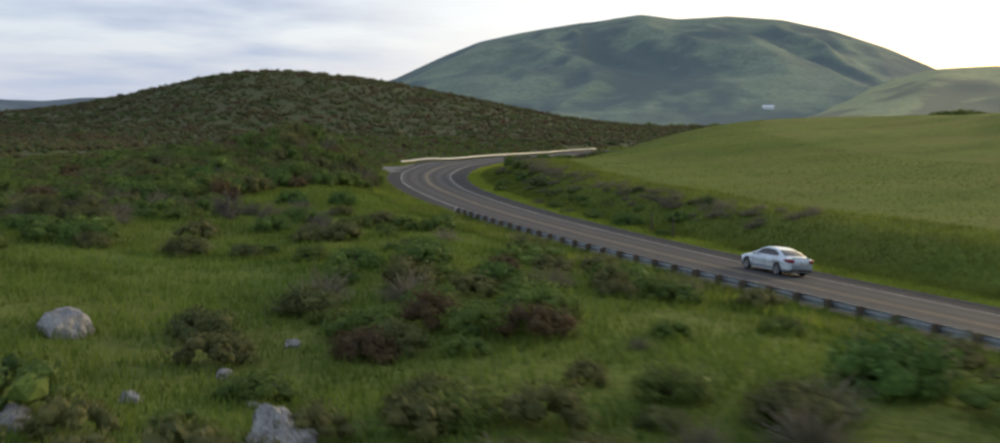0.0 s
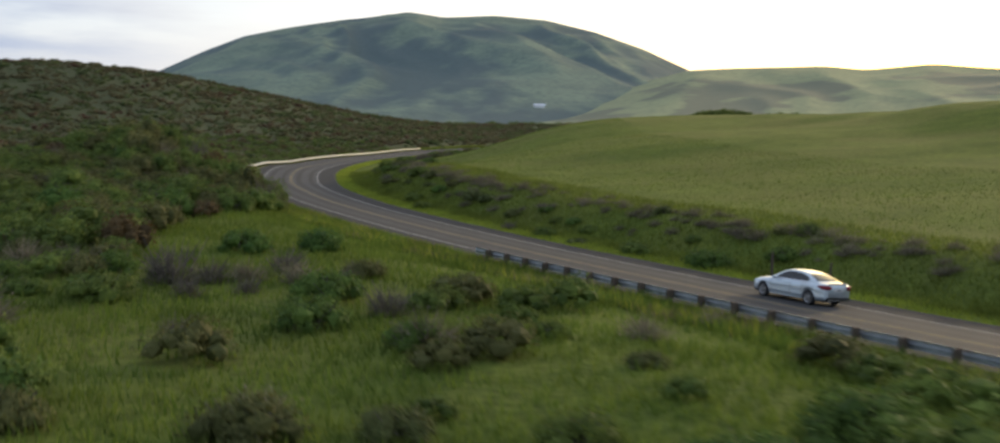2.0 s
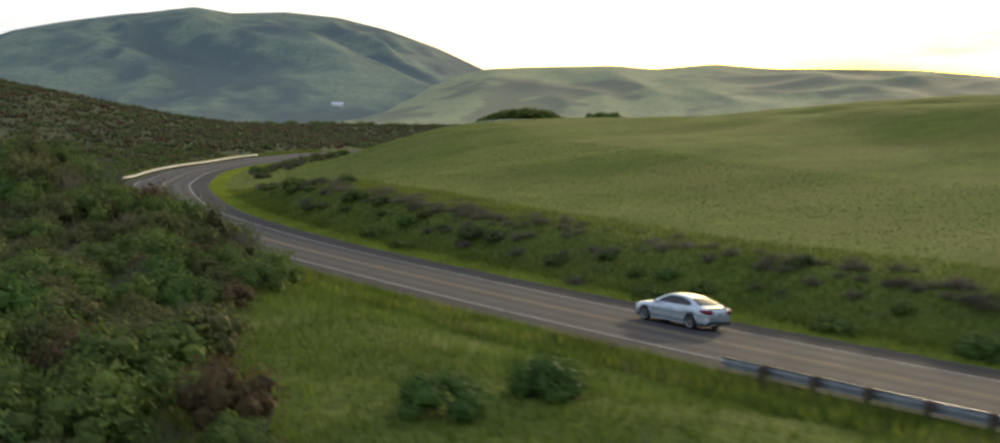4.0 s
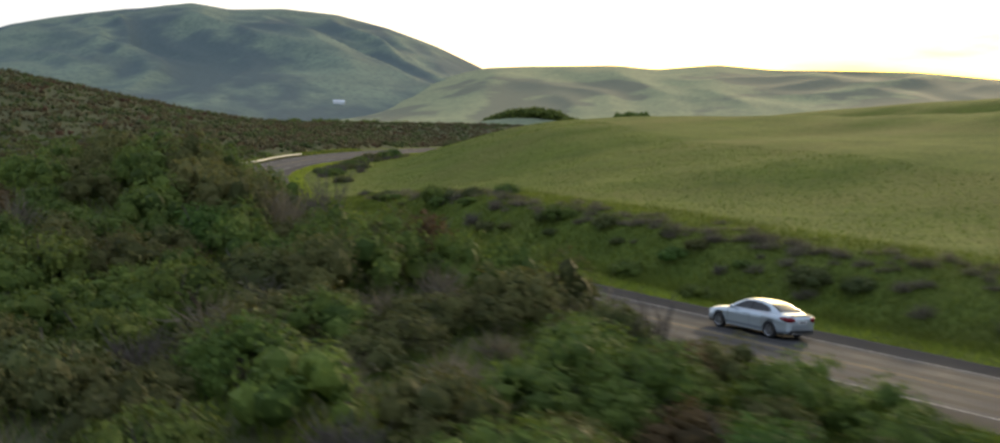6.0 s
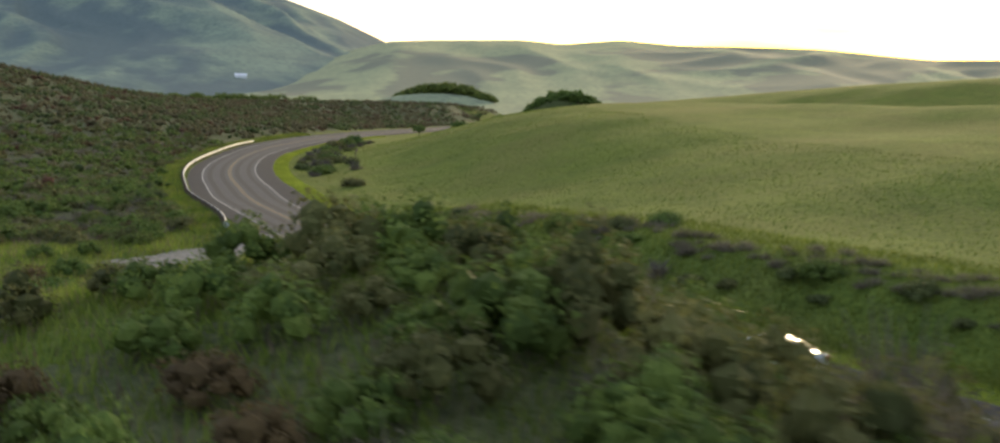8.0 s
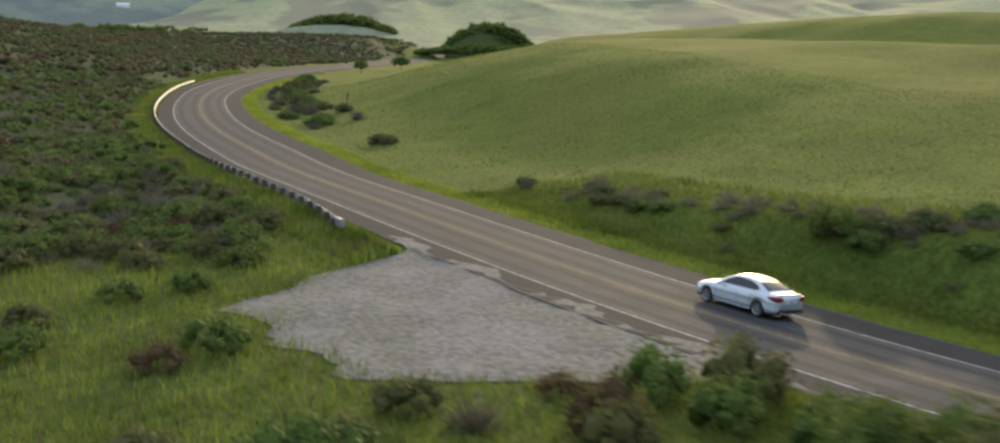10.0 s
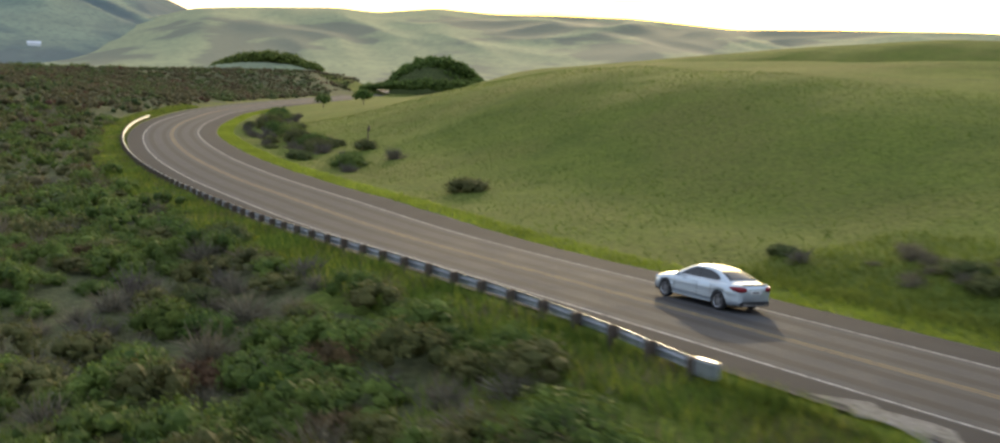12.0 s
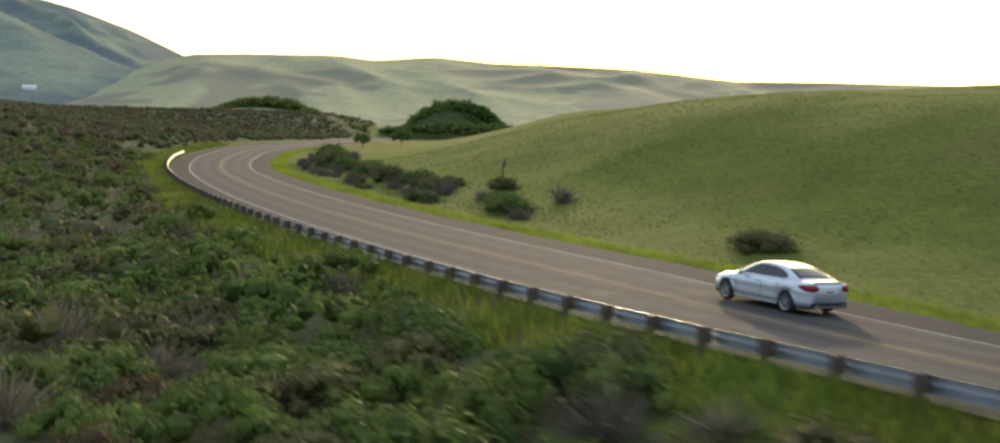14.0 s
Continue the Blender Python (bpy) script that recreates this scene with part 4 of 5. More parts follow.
def distant_trees():
    """Dark groves and the wooded knoll on the valley floor."""
    rng = np.random.RandomState(52)
    groups = [("wooded_knoll", "dark wooded knoll beyond the bend", (-13.4, 191.8, 5.1), 560, (41.4, 46.6), (0.2, 1.75), 620, 3.4),
              ("knoll_foot_trees", "low trees beside the wooded knoll", (-13.4, 191.8, 5.1), 500, (40.2, 50.0), (0.1, 0.55), 300, 2.6),
              ("grove", "dark grove of trees on the far grassland", (-13.4, 191.8, 5.1), 1500, (32.0, 37.2), (0.75, 1.5), 420, 9.0),
              ("far_trees", "dark trees along the valley floor", (-29.5, 51.8, 8.2), 1700, (14.0, 34.0), (0.15, 0.45), 380, 8.0)]
    for name, label, eye, dist, bear, elev, n, r in groups:
        pl = []
        mid, half = (bear[0] + bear[1]) / 2, (bear[1] - bear[0]) / 2
        for i in range(n):
            b = rng.uniform(*bear)
            u = (b - mid) / half
            prof = max(0.0, 1 - abs(u) ** 2.2) if name != "far_trees" else rng.uniform(0.3, 1)
            e = elev[0] + (elev[1] - elev[0]) * prof * rng.uniform(0.0, 1.0)
            D = dist + rng.uniform(-0.02, 0.02) * dist
            x, y = eye[0] + D * math.sin(radians(b)), eye[1] + D * math.cos(radians(b))
            pl.append((x, y, eye[2] + D * math.tan(radians(e)) - r * 0.9, r * rng.uniform(0.7, 1.3), 0.95))
        V, F = merged(CROWN_LOW, pl, rng)
        tagged(new(name, mesh_from(name, V, F, LEAF, True)), label, "trees", kind="stuff")
        if name in ("wooded_knoll", "grove"):
            # the rise of ground that carries them
            bm = bmesh.new()
            bmesh.ops.create_uvsphere(bm, u_segments=32, v_segments=16, radius=1)
            c = Vector((eye[0] + dist * math.sin(radians(mid)), eye[1] + dist * math.cos(radians(mid)), -4.0))
            w = dist * math.tan(radians(half)) * (1.15 if name == "wooded_knoll" else 1.9)
            top = eye[2] + dist * math.tan(radians(elev[1])) + 4.0 - r * (1.2 if name == "wooded_knoll" else 1.6)
            for v in bm.verts:
                v.co = Vector((v.co.x * w, v.co.y * w * 0.7, v.co.z * top)) + c
            me = bpy.data.meshes.new("rise")
            for f in bm.faces:
                f.smooth = True
            bm.to_mesh(me)
            bm.free()
            # The grove's rise shares the range colours, painted haze included.
            me.materials.append(THICKET if name == "wooded_knoll" else RANGE_HAZED)
            tagged(new(name + "_rise", me), "rise of ground that carries the trees", "hill", kind="structure")


distant_trees()


def tree(x, y, r, high, seed):
    t = tagged(new("tree", None), "small rounded tree standing near the bend of the road", "tree", "roadside trees")
    z = float(ground_z(x, y))
    t.matrix_basis = pose(x, y, z)
    V, F = crown(seed, 16, 900, 0.13, 0.95)
    c = new("crown", mesh_from("crown", V * (r, r, r) + (0, 0, high - 1.05 * r), F, LEAF))
    c.parent = t
    bm = bmesh.new()
    tube(bm, [(0, 0, -0.3), (0.05, 0.03, high * 0.3), (0, 0.06, high - 0.6 * r)], [0.16, 0.12, 0.05], 7)
    for k in range(4):
        a = k * 1.57 + seed
        tube(bm, [(0.03, 0.03, high * 0.3), (0.5 * r * math.cos(a), 0.5 * r * math.sin(a), high - 0.55 * r)], [0.07, 0.025], 5)
    part("trunk", bm, BARK, t)


for k, (x, y, r, high) in enumerate([(152, 394, 2.4, 3.6), (178, 410, 3.0, 4.4)]):
    tree(x, y, r, high, 700 + k)

# ---------------------------------------------------------------- rocks, posts, far building


def boulder(x, y, r, seed, high=0.75):
    bm = bmesh.new()
    bmesh.ops.create_icosphere(bm, subdivisions=3, radius=1)
    rng = random.Random(seed)
    off = Vector((rng.uniform(0, 50), rng.uniform(0, 50), rng.uniform(0, 50)))
    for v in bm.verts:
        n = noise.noise(v.co * 1.3 + off) * 0.45 + noise.noise(v.co * 3.7 + off) * 0.16 + noise.cell(v.co * 1.8 + off) * 0.10
        v.co = v.co * (1 + n)
        v.co = Vector((v.co.x * r, v.co.y * r * 0.8, max(-0.35, v.co.z) * r * high))
    me = bpy.data.meshes.new("boulder")
    bm.to_mesh(me)
    bm.free()
    me.materials.append(ROCK)
    b = tagged(new("boulder", me), "pale lichen-covered boulder lying in the grass", "boulder", "boulders in the grass")
    b.matrix_basis = pose(x, y, float(ground_z(x, y)) + 0.12 * r, 0, 0, rng.uniform(0, 360))


for k, (x, y, r) in enumerate([(-20.0, 9.3, 0.95), (-12.8, -2.8, 0.80), (-14.7, 3.9, 0.26), (-18.5, -2.4, 0.50), (-16.5, 0.5, 0.30), (-13.6, 0.3, 0.2), (-13.0, 8.0, 0.28)]):
    boulder(x, y, r, 60 + k)


def fence_post(x, y, high, lean):
    bm = bmesh.new()
    tube(bm, [(0, 0, -0.3), (0.01, 0, high * 0.5), (0.02, 0.01, high)], [0.075, 0.07, 0.06], 7)
    me = bpy.data.meshes.new("fence_post")
    bm.to_mesh(me)
    bm.free()
    me.materials.append(TIMBER)
    p = tagged(new("fence_post", me), "leaning weathered timber fence post on the bank", "fence post", "fence posts")
    p.matrix_basis = pose(x, y, float(ground_z(x, y)), lean, -lean, 20)


for k, (x, y, high, lean) in enumerate([(12.6, 58.4, 1.6, 2), (13.0, 53.9, 1.6, 7)]):
    fence_post(x, y, high, lean)


def sign_post(x, y):
    s = tagged(new("sign_post", None), "small dark nest box on a thin timber post", "post")
    s.matrix_basis = pose(x, y, float(ground_z(x, y)), 0, 0, 40)
    bm = bmesh.new()
    box(bm, -0.06, -0.06, -0.3, 0.06, 0.06, 2.1, 0.01)
    part("post", bm, TIMBER, s)
    bm = bmesh.new()
    box(bm, -0.24, -0.2, 1.75, 0.24, -0.07, 2.35, 0.02)
    part("box", bm, TIMBER, s)


sign_post(54.4, 256.2)


def far_barn():
    eye = np.array((-29.5, 51.8, 8.2))
    rel = MOUNTAIN - eye
    b = np.degrees(np.arctan2(rel[:, 0], rel[:, 1]))
    e = np.degrees(np.arctan2(rel[:, 2], np.hypot(rel[:, 0], rel[:, 1])))
    i = int(np.argmin((b - 22.55) ** 2 + (e - 1.22) ** 2 * 3))
    p = MOUNTAIN[i]
    barn = tagged(new("barn", None), "white barn far off at the mountain's foot", "barn")
    barn.matrix_basis = pose(*p, 0, 0, -20)
    bm = bmesh.new()
    box(bm, -11, -5, -10, 11, 5, 4, 0.2)
    part("wall", bm, plain("white_boards", (0.75, 0.75, 0.74), 0.7, grain=0.1, scale=0.5), barn)
    bm = bmesh.new()
    vs = [bm.verts.new(c) for c in ((-12, -6, 4), (12, -6, 4), (12, 6, 4), (-12, 6, 4), (-12, 0, 8), (12, 0, 8))]
    for f in ((0, 1, 5, 4), (2, 3, 4, 5), (0, 4, 3), (1, 2, 5), (0, 3, 2, 1)):
        bm.faces.new([vs[i] for i in f])
    part("roof", bm, plain("pale_metal_roof", (0.66, 0.68, 0.70), 0.4, grain=0.1, scale=0.5), barn)


far_barn()

# ---------------------------------------------------------------- the car


def car_paint():
    m, nt, b = material("silver_paint", 0.30, 0.55, 0.5)
    c = blend(nt, noise_fac(nt, 400, 2, 0.3, 0.7), (0.45, 0.52, 0.57), (0.55, 0.62, 0.67))
    nt.links.new(blend(nt, noise_fac(nt, 1.5, 4, 0.55, 0.9), c, (0.45, 0.46, 0.46)), b.inputs["Base Color"])
    b.inputs["Coat Weight"].default_value = 0.7
    b.inputs["Coat Roughness"].default_value = 0.06
    return m


PAINT = car_paint()
TINT = plain("tinted_glass", (0.012, 0.014, 0.016), 0.05, 0, 0.6)
TRIM_BLACK = plain("black_trim", (0.018, 0.018, 0.019), 0.45, grain=0.2)
CHROME = plain("chrome", (0.75, 0.76, 0.78), 0.15, 1.0)
RUBBER = plain("tyre_rubber", (0.022, 0.022, 0.023), 0.85, grain=0.3, scale=30)
ALLOY = plain("alloy_rim", (0.42, 0.43, 0.45), 0.35, 0.8)
RED_LENS = plain("red_lens", (0.20, 0.010, 0.018), 0.2, 0, 0.5)
CLEAR_LENS = plain("clear_lens", (0.62, 0.66, 0.70), 0.08, 0.2, 0.6)
PLATE = plain("plate_white", (0.62, 0.62, 0.62), 0.5)
AXLES = (1.42, -1.42)


def table(y, rows):
    """Smooth reading of a row of (y, value) pairs."""
    ys, vs = [r[0] for r in rows], [r[1] for r in rows]
    i = int(np.clip(np.searchsorted(ys, y) - 1, 0, len(ys) - 2))
    v = np.gradient(vs, ys)
    h = ys[i + 1] - ys[i]
    u = min(1, max(0, (y - ys[i]) / h))
    return (2 * u ** 3 - 3 * u ** 2 + 1) * vs[i] + (u ** 3 - 2 * u ** 2 + u) * h * v[i] + (3 * u ** 2 - 2 * u ** 3) * vs[i + 1] + (u ** 3 - u ** 2) * h * v[i + 1]


WIDTH = [(-2.36, 0.66), (-2.30, 0.76), (-2.15, 0.835), (-1.85, 0.882), (-1.4, 0.905), (-0.5, 0.90), (0.5, 0.895), (1.4, 0.895), (1.85, 0.865), (2.1, 0.78), (2.25, 0.66), (2.33, 0.48)]
SHOULDER = [(-2.36, 0.86), (-2.30, 0.93), (-2.1, 0.955), (-1.4, 0.955), (-0.5, 0.93), (0.5, 0.905), (1.2, 0.865), (1.7, 0.80), (2.05, 0.72), (2.25, 0.63), (2.33, 0.56)]
TOPLINE = [(-2.36, 0.93), (-2.30, 1.00), (-2.1, 1.045), (-1.7, 1.05), (-1.0, 1.02), (0.0, 1.0), (0.9, 0.985), (1.3, 0.945), (1.7, 0.885), (2.05, 0.80), (2.25, 0.70), (2.33, 0.60)]
ROOF = [(-1.86, 1.04), (-1.6, 1.155), (-1.3, 1.275), (-1.0, 1.365), (-0.6, 1.425), (-0.2, 1.44), (0.1, 1.415), (0.35, 1.34), (0.6, 1.225), (0.85, 1.09), (1.02, 0.985)]


def low_edge(y):
    z = 0.235 if abs(y) < 1.9 else 0.235 + (abs(y) - 1.9) * 0.12
    for a in AXLES:
        q = 0.365 ** 2 - (y - a) ** 2
        if q > 0:
            z = max(z, 0.325 + math.sqrt(q))
    return z


def car_body():
    bm = bmesh.new()
    ys = sorted(set([round(-2.36 + 0.045 * i, 4) for i in range(105)] + [2.33, -2.36]))
    rings = []
    for y in ys:
        if y > 2.33: continue
        w, s, t, lo = table(y, WIDTH), table(y, SHOULDER), table(y, TOPLINE), low_edge(y)
        side = [(w - 0.10, lo), (w - 0.015, max(lo + 0.01, 0.30)), (w + 0.004, max(lo + 0.02, 0.42)), (w - 0.016, max(lo + 0.03, 0.50)), (w, max(lo + 0.04, 0.66)),
                (w - 0.012, max(lo + 0.05, s - 0.115)), (w - 0.020, max(lo + 0.055, s - 0.10)), (w - 0.045, max(lo + 0.06, s - 0.03)), (w - 0.10, max(lo + 0.07, s + 0.012))]
        top = [(w * 0.70, t - 0.030), (w * 0.52, t - 0.006), (w * 0.48, t - 0.012), (w * 0.25, t - 0.004), (0, t)]
        half = side + top
        ring = [(x, z) for x, z in half] + [(-x, z) for x, z in half[-2::-1]]
        rings.append([bm.verts.new((x, y, z)) for x, z in ring])
    for a, b in zip(rings, rings[1:]):
        for i in range(len(a) - 1):
            bm.faces.new((a[i], a[i + 1], b[i + 1], b[i]))
        bm.faces.new((a[-1], a[0], b[0], b[-1]))
    bm.faces.new(rings[0])
    bm.faces.new(rings[-1][::-1])
    bmesh.ops.recalc_face_normals(bm, faces=bm.faces)
    return bm


def side_x(z):
    return 0.80 - (z - 0.95) * 0.50


def roof_ring(y):
    z = table(y, ROOF)
    e = max(0.93, z - 0.075)
    x = side_x(e)
    return [(side_x(0.90), min(0.90, e - 0.01)), (x, e), (x - 0.05, z - 0.035), (x * 0.72, z - 0.012), (0, z)]


def car_cabin():
    bm = bmesh.new()
    rings = []
    for y in [-1.86 + 0.06 * i for i in range(49)]:
        h = roof_ring(y)
        ring = h + [(-x, z) for x, z in h[-2::-1]]
        rings.append([bm.verts.new((x, y, z)) for x, z in ring])
    for a, b in zip(rings, rings[1:]):
        for i in range(len(a) - 1):
            bm.faces.new((a[i], a[i + 1], b[i + 1], b[i]))
    bm.faces.new(rings[0])
    bm.faces.new(rings[-1][::-1])
    bmesh.ops.recalc_face_normals(bm, faces=bm.faces)
    return bm


def screen(y0, y1, inset0, inset1, lift=0.010):
    """Curved pane on the cabin between two stations."""
    bm = bmesh.new()
    rings = []
    n = 9
    for i in range(n):
        u = i / (n - 1)
        y = y0 + (y1 - y0) * u
        h = roof_ring(y)
        k = inset0 + (inset1 - inset0) * u
        pts = [(h[2][0] * k, h[2][1] + lift), (h[3][0] * k, h[3][1] + lift), (0, h[4][1] + lift)]
        ring = pts + [(-x, z) for x, z in pts[-2::-1]]
        rings.append([bm.verts.new((x, y, z)) for x, z in ring])
    for a, b in zip(rings, rings[1:]):
        for i in range(len(a) - 1):
            bm.faces.new((a[i], a[i + 1], b[i + 1], b[i]))
    bmesh.ops.recalc_face_normals(bm, faces=bm.faces)
    bmesh.ops.solidify(bm, geom=bm.faces[:], thickness=0.006)
    return bm


def flat_panel(outline, side, lift, thick=0.008):
    """A pane or strip lying on the cabin's side; outline in y, z."""
    bm = bmesh.new()
    outer = [bm.verts.new((side * (side_x(z) + lift), y, z)) for y, z in outline]
    inner = [bm.verts.new((side * (side_x(z) + lift - thick), y, z)) for y, z in outline]
    bm.faces.new(outer)
    bm.faces.new(inner[::-1])
    n = len(outline)
    for i in range(n):
        bm.faces.new((outer[i], inner[i], inner[(i + 1) % n], outer[(i + 1) % n]))
    bmesh.ops.recalc_face_normals(bm, faces=bm.faces)
    return bm


def lathe(profile, sides=32):
    """Ring about the x axis from (x, radius) pairs."""
    bm = bmesh.new()
    rings = [[bm.verts.new((x, r * math.cos(6.2832 * i / sides), r * math.sin(6.2832 * i / sides))) for i in range(sides)] for x, r in profile]
    for a, b in zip(rings, rings[1:]):
        for i in range(sides):
            bm.faces.new((a[i], a[(i + 1) % sides], b[(i + 1) % sides], b[i]))
    bmesh.ops.recalc_face_normals(bm, faces=bm.faces)
    return bm


def car_wheel(x, y, side):
    w = new("wheel", None)
    w.parent = car
    w.matrix_basis = pose(x, y, 0.33)
    part("tyre", lathe([(-0.10, 0.235), (-0.112, 0.27), (-0.105, 0.31), (-0.08, 0.33), (0.08, 0.33), (0.105, 0.31), (0.112, 0.27), (0.10, 0.235), (-0.10, 0.235)]), RUBBER, w, smooth_shade=True)
    bm = lathe([(0.10 * side, 0.236), (0.085 * side, 0.215), (0.0, 0.20), (-0.09 * side, 0.215)])
    for k in range(10):
        a = k * 36 + (6 if k % 2 else -6)
        made = bmesh.ops.create_cube(bm, size=1, matrix=pose(0, 0, 0, a) @ Matrix.Translation((0.078 * side, 0.0, 0.125)) @ Matrix.Diagonal((0.022, 0.030, 0.20, 1)))
    bmesh.ops.create_cone(bm, cap_ends=True, segments=18, radius1=0.055, radius2=0.04, depth=0.05, matrix=Matrix.Translation((0.075 * side, 0, 0)) @ pose(0, 0, 0, 0, 90 * side, 0))
    part("rim", bm, ALLOY, w, "bright multi-spoke alloy rim")
    bm = lathe([(0.02 * side, 0.001), (0.02 * side, 0.165)], 28)
    part("brake_disc", bm, TRIM_BLACK, w, "dark brake disc behind the spokes")
    return w


def lens(points, depth, mat, name, label):
    """A rounded lamp lens spanned by an outline of (x, y, z) and pushed inwards along +y."""
    bm = bmesh.new()
    a = [bm.verts.new(p) for p in points]
    b = [bm.verts.new((p[0] * 0.93, p[1] + depth, p[2])) for p in points]
    bm.faces.new(a)
    bm.faces.new(b[::-1])
    n = len(points)
    for i in range(n):
        bm.faces.new((a[i], b[i], b[(i + 1) % n], a[(i + 1) % n]))
    bmesh.ops.recalc_face_normals(bm, faces=bm.faces)
    return part(name, bm, mat, car, label)


def tail_lamp(side):
    """Red lens that wraps round the rear corner."""
    path = [(0.44, -2.385, 0.80, 0.87), (0.56, -2.385, 0.76, 0.925), (0.68, -2.372, 0.745, 0.95), (0.775, -2.31, 0.75, 0.95), (0.825, -2.22, 0.76, 0.945),
            (0.855, -2.12, 0.785, 0.935), (0.876, -2.02, 0.825, 0.92), (0.884, -1.93, 0.865, 0.895)]
    bm = bmesh.new()
    out, back = [], []
    for x, y, z0, z1 in path:
        out.append([bm.verts.new((side * (x + 0.006), y, z0 + (z1 - z0) * u)) for u in (0, 0.5, 1)])
        back.append([bm.verts.new((side * (x - 0.06), y + 0.05, z0 + (z1 - z0) * u)) for u in (0, 0.5, 1)])
    for A in (out, back):
        for a, b in zip(A, A[1:]):
            for i in (0, 1):
                bm.faces.new((a[i], a[i + 1], b[i + 1], b[i]))
    for (a, b), (e, f) in zip(zip(out, out[1:]), zip(back, back[1:])):
        bm.faces.new((a[0], b[0], f[0], e[0]))
        bm.faces.new((a[2], e[2], f[2], b[2]))
    bmesh.ops.recalc_face_normals(bm, faces=bm.faces)
    return part("tail_lamp", bm, RED_LENS, car, "dark red wrapped tail lamp", True)


def skin_x(y, z):
    """Half width of the lower body at that height, for things laid on its side."""
    return table(y, WIDTH) - 0.012 * max(0, (z - 0.6) / 0.25)


car = tagged(new("car", None), "silver four-door saloon car driving along the road", "car")
part("body", car_body(), PAINT, car, "glossy silver metallic body", True)
part("cabin", car_cabin(), PAINT, car, "silver roof and pillars", True)
part("rear_window", screen(-1.74, -1.10, 0.93, 0.90), TINT, car, "dark tinted rear window", True)
part("windscreen", screen(0.32, 0.92, 0.92, 0.97), TINT, car, "dark raked windscreen", True)
PILLAR_PANE = [(-0.25, 0.99), (-0.35, 0.99), (-0.35, 1.345), (-0.25, 1.345)]
FRONT_PANE = [(0.72, 0.985), (-0.27, 0.995), (-0.27, 1.335), (0.02, 1.33), (0.22, 1.275), (0.45, 1.165)]
REAR_PANE = [(-0.33, 0.995), (-1.15, 1.015), (-1.34, 1.075), (-1.22, 1.18), (-0.98, 1.265), (-0.70, 1.32), (-0.33, 1.335)]
for side in (-1, 1):
    part("side_window", flat_panel(FRONT_PANE, side, 0.012), TINT, car, "dark tinted side window")
    part("side_window", flat_panel(REAR_PANE, side, 0.012), TINT, car, "dark tinted side window")
    part("door_pillar", flat_panel(PILLAR_PANE, side, 0.009), TRIM_BLACK, car, "black pillar between the side windows")
    part("window_trim", flat_panel([(0.80, 0.965), (-1.36, 1.0), (-1.36, 1.02), (0.80, 0.983)], side, 0.018), CHROME, car, "thin bright window strip")
    # door handles
    for y in (-0.10, -1.12):
        bm = bmesh.new()
        box(bm, -0.014, -0.11, -0.016, 0.014, 0.11, 0.016, 0.008)
        hnd = part("door_handle", bm, PAINT, car, "silver door handle")
        hnd.matrix_basis = pose(side * (skin_x(y, 0.82) + 0.002), y, 0.825)
    # door gaps
    for y, z0, z1 in ((0.92, 0.34, 0.84), (-0.30, 0.34, 0.86), (-1.02, 0.50, 0.87)):
        bm = bmesh.new()
        box(bm, -0.006, -0.003, z0, 0.002, 0.003, z1)
        g = part("door_gap", bm, TRIM_BLACK, car, "dark shut line of a door")
        g.matrix_basis = pose(side * (skin_x(y, 0.6) + 0.001), y, 0)
    # crease along the flank and sill
    bm = bmesh.new()
    box(bm, -0.02, -1.02, 0.20, 0.02, 1.02, 0.275, 0.012)
    sill = part("sill", bm, PAINT, car, "silver side sill")
    sill.matrix_basis = pose(side * 0.865, 0, 0.01)
    # mirrors
    bm = bmesh.new()
    bmesh.ops.create_icosphere(bm, subdivisions=3, radius=1, matrix=Matrix.Translation((side * 0.985, 0.60, 1.00)) @ Matrix.Diagonal((0.115, 0.065, 0.075, 1)))
    box(bm, min(side * 0.80, side * 0.92), 0.59, 0.95, max(side * 0.80, side * 0.92), 0.64, 0.98, 0.01)
    part("wing_mirror", bm, PAINT, car, "silver wing mirror", True)
    # lamps
    tail_lamp(side)
    lens([(side * 0.42, 2.305, 0.64), (side * 0.60, 2.255, 0.70), (side * 0.80, 2.06, 0.735), (side * 0.83, 2.03, 0.66), (side * 0.70, 2.235, 0.58), (side * 0.46, 2.325, 0.57)],
         -0.10, CLEAR_LENS, "headlamp", "clear headlamp")
    # exhaust
    bm = bmesh.new()
    box(bm, -0.10, -0.03, -0.035, 0.10, 0.06, 0.035, 0.015)
    e = part("exhaust_trim", bm, CHROME, car, "bright exhaust outlet")
    e.matrix_basis = pose(side * 0.52, -2.385, 0.335)
wheels = [car_wheel(sx * 0.79, y, sx) for y in AXLES for sx in (-1, 1)]
bm = bmesh.new()
box(bm, -0.70, -2.405, 0.25, 0.70, -2.22, 0.42, 0.03)
part("rear_valance", bm, TRIM_BLACK, car, "black rear valance")
bm = bmesh.new()
box(bm, -0.62, -2.42, 0.275, 0.62, -2.39, 0.30, 0.008)
part("valance_strip", bm, CHROME, car, "bright strip along the valance")
bm = bmesh.new()
box(bm, -0.27, -2.378, 0.68, 0.27, -2.355, 0.80, 0.006)
part("number_plate", bm, PLATE, car, "pale rear plate with a dark bar")
bm = bmesh.new()
box(bm, -0.15, -2.382, 0.72, 0.15, -2.376, 0.765)
part("plate_bar", bm, TRIM_BLACK, car)
bm = bmesh.new()
box(bm, -0.36, -2.378, 0.835, 0.36, -2.35, 0.85, 0.004)
part("boot_strip", bm, CHROME, car, "bright strip above the plate")
bm = bmesh.new()
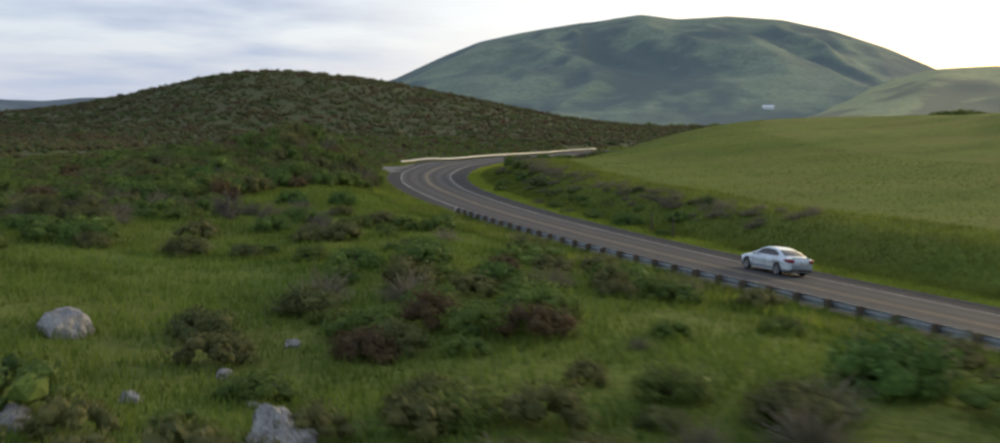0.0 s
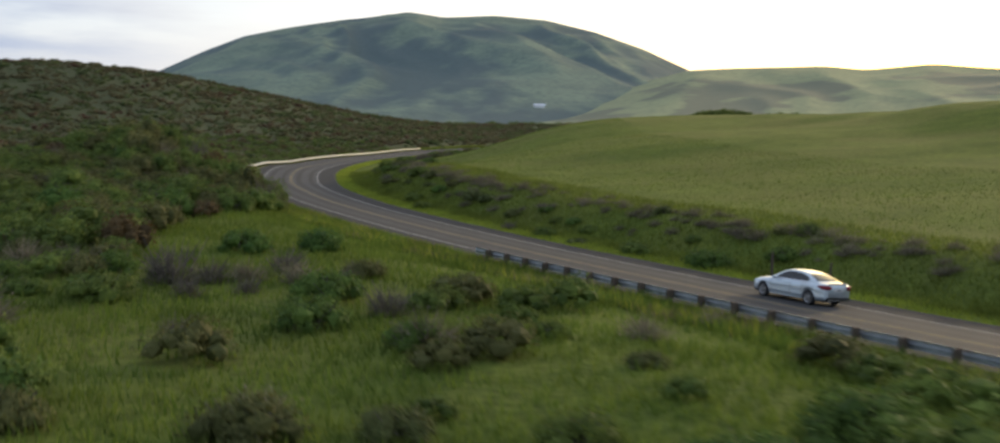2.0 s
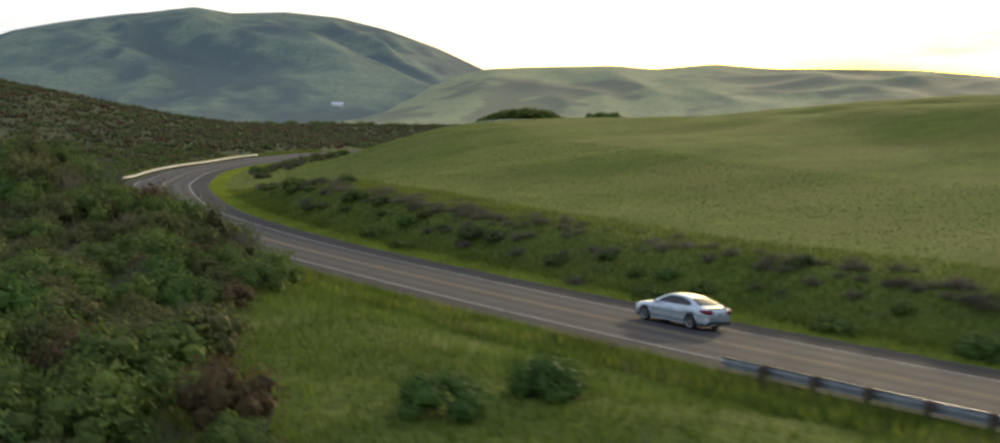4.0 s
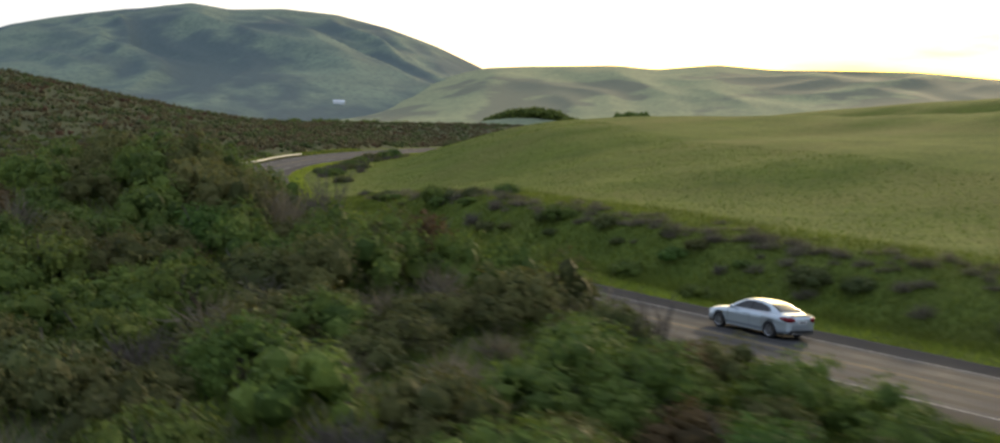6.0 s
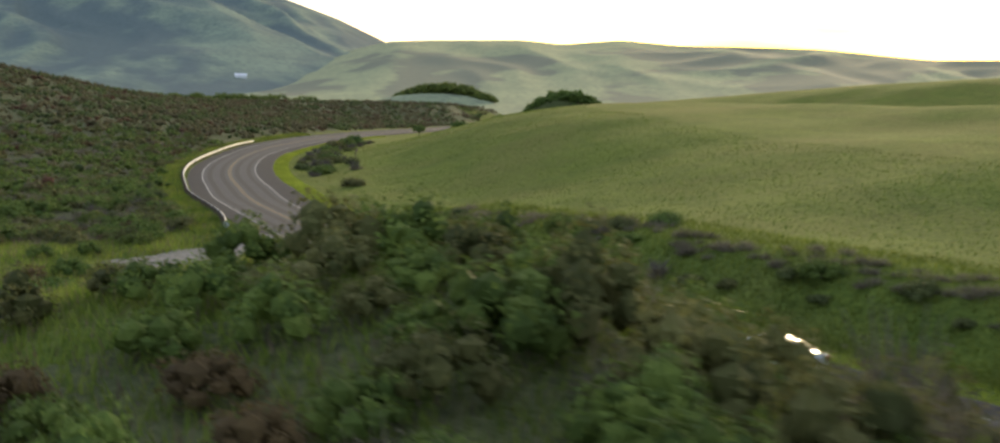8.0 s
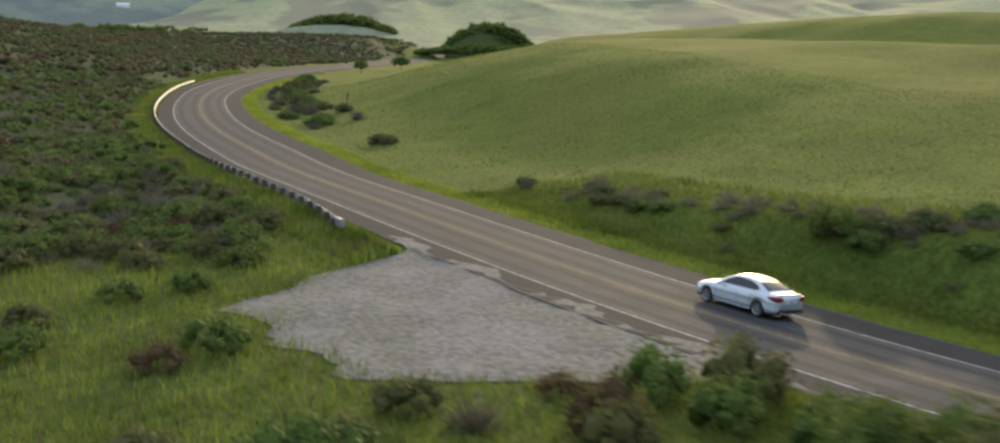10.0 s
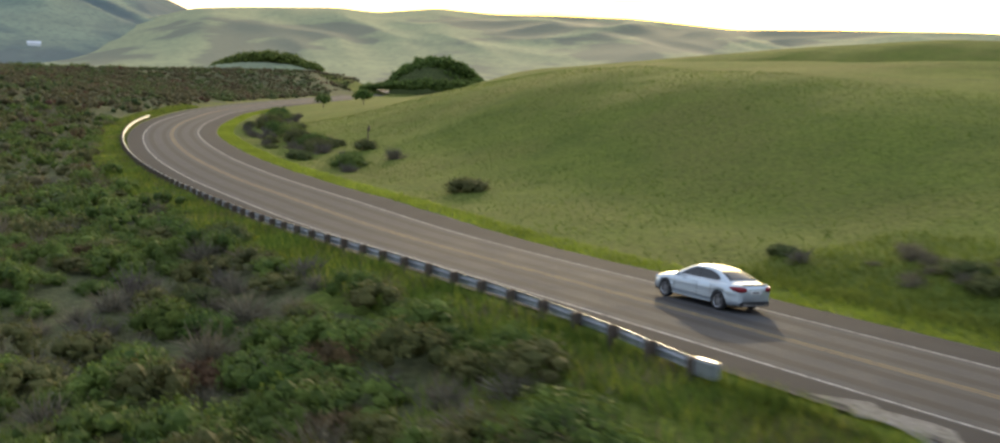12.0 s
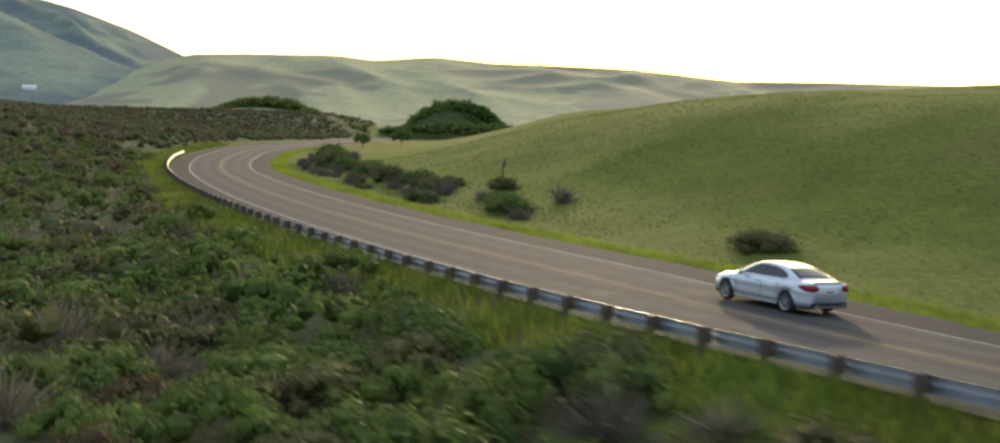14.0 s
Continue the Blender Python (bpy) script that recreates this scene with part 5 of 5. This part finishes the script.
box(bm, -0.56, -2.335, 0.995, 0.56, -2.24, 1.035, 0.016)
part("boot_lip", bm, PAINT, car, "small boot-lid lip")
bm = bmesh.new()
box(bm, -0.42, 2.24, 0.42, 0.42, 2.345, 0.62, 0.03)
part("grille", bm, TRIM_BLACK, car, "dark front grille")
bm = bmesh.new()
box(bm, -0.78, -2.15, 0.20, 0.78, 2.1, 0.30, 0.02)
part("underbody", bm, TRIM_BLACK, car, "dark underbody")
bm = bmesh.new()
for a in AXLES:
    box(bm, -0.66, a - 0.355, 0.28, 0.66, a + 0.355, 0.67)
part("wheel_well", bm, TRIM_BLACK, car, "dark wheel well")

# ---------------------------------------------------------------- what moves
CAR_S = [(0.0, 179.55), (1.0, 188.45), (2.0, 198.1), (3.0, 210.2), (4.0, 223.6), (5.0, 237.5), (6.5, 257.0),
         (7.5, 269.8), (9.2, 291.9), (10.5, 311.1), (11.5, 325.7), (12.5, 340.15), (13.5, 354.5), (14.0, 361.2)]


def car_s(t):
    """Metres along the road at t seconds, gliding through the given times."""
    T, S = np.array([r[0] for r in CAR_S]), np.array([r[1] for r in CAR_S])
    V = np.gradient(S, T)
    i = int(np.clip(np.searchsorted(T, t) - 1, 0, len(T) - 2))
    h = T[i + 1] - T[i]
    u = (t - T[i]) / h
    return float((2 * u ** 3 - 3 * u ** 2 + 1) * S[i] + (u ** 3 - 2 * u ** 2 + u) * h * V[i]
                 + (3 * u ** 2 - 2 * u ** 3) * S[i + 1] + (u ** 3 - u ** 2) * h * V[i + 1])


def motions():
    rows = []
    for t in np.arange(0, 14.01, 0.5):
        s = car_s(t)
        x, y, h = on_road(s, 2.5)
        rows.append((float(t), pose(x, y, z_road(2.5, s) + 0.006, 0, math.degrees(math.atan(float(bank(s)))), math.degrees(h))))
    walk(car, rows)
    for wheel in wheels:
        base = wheel.matrix_basis.translation.copy()
        turns = []
        for t in np.arange(0, 421) / 30:
            s = car_s(t) - CAR_S[0][1]
            turns.append((float(t), pose(*base, -math.degrees(s / 0.33))))
        walk(wheel, turns)


motions()
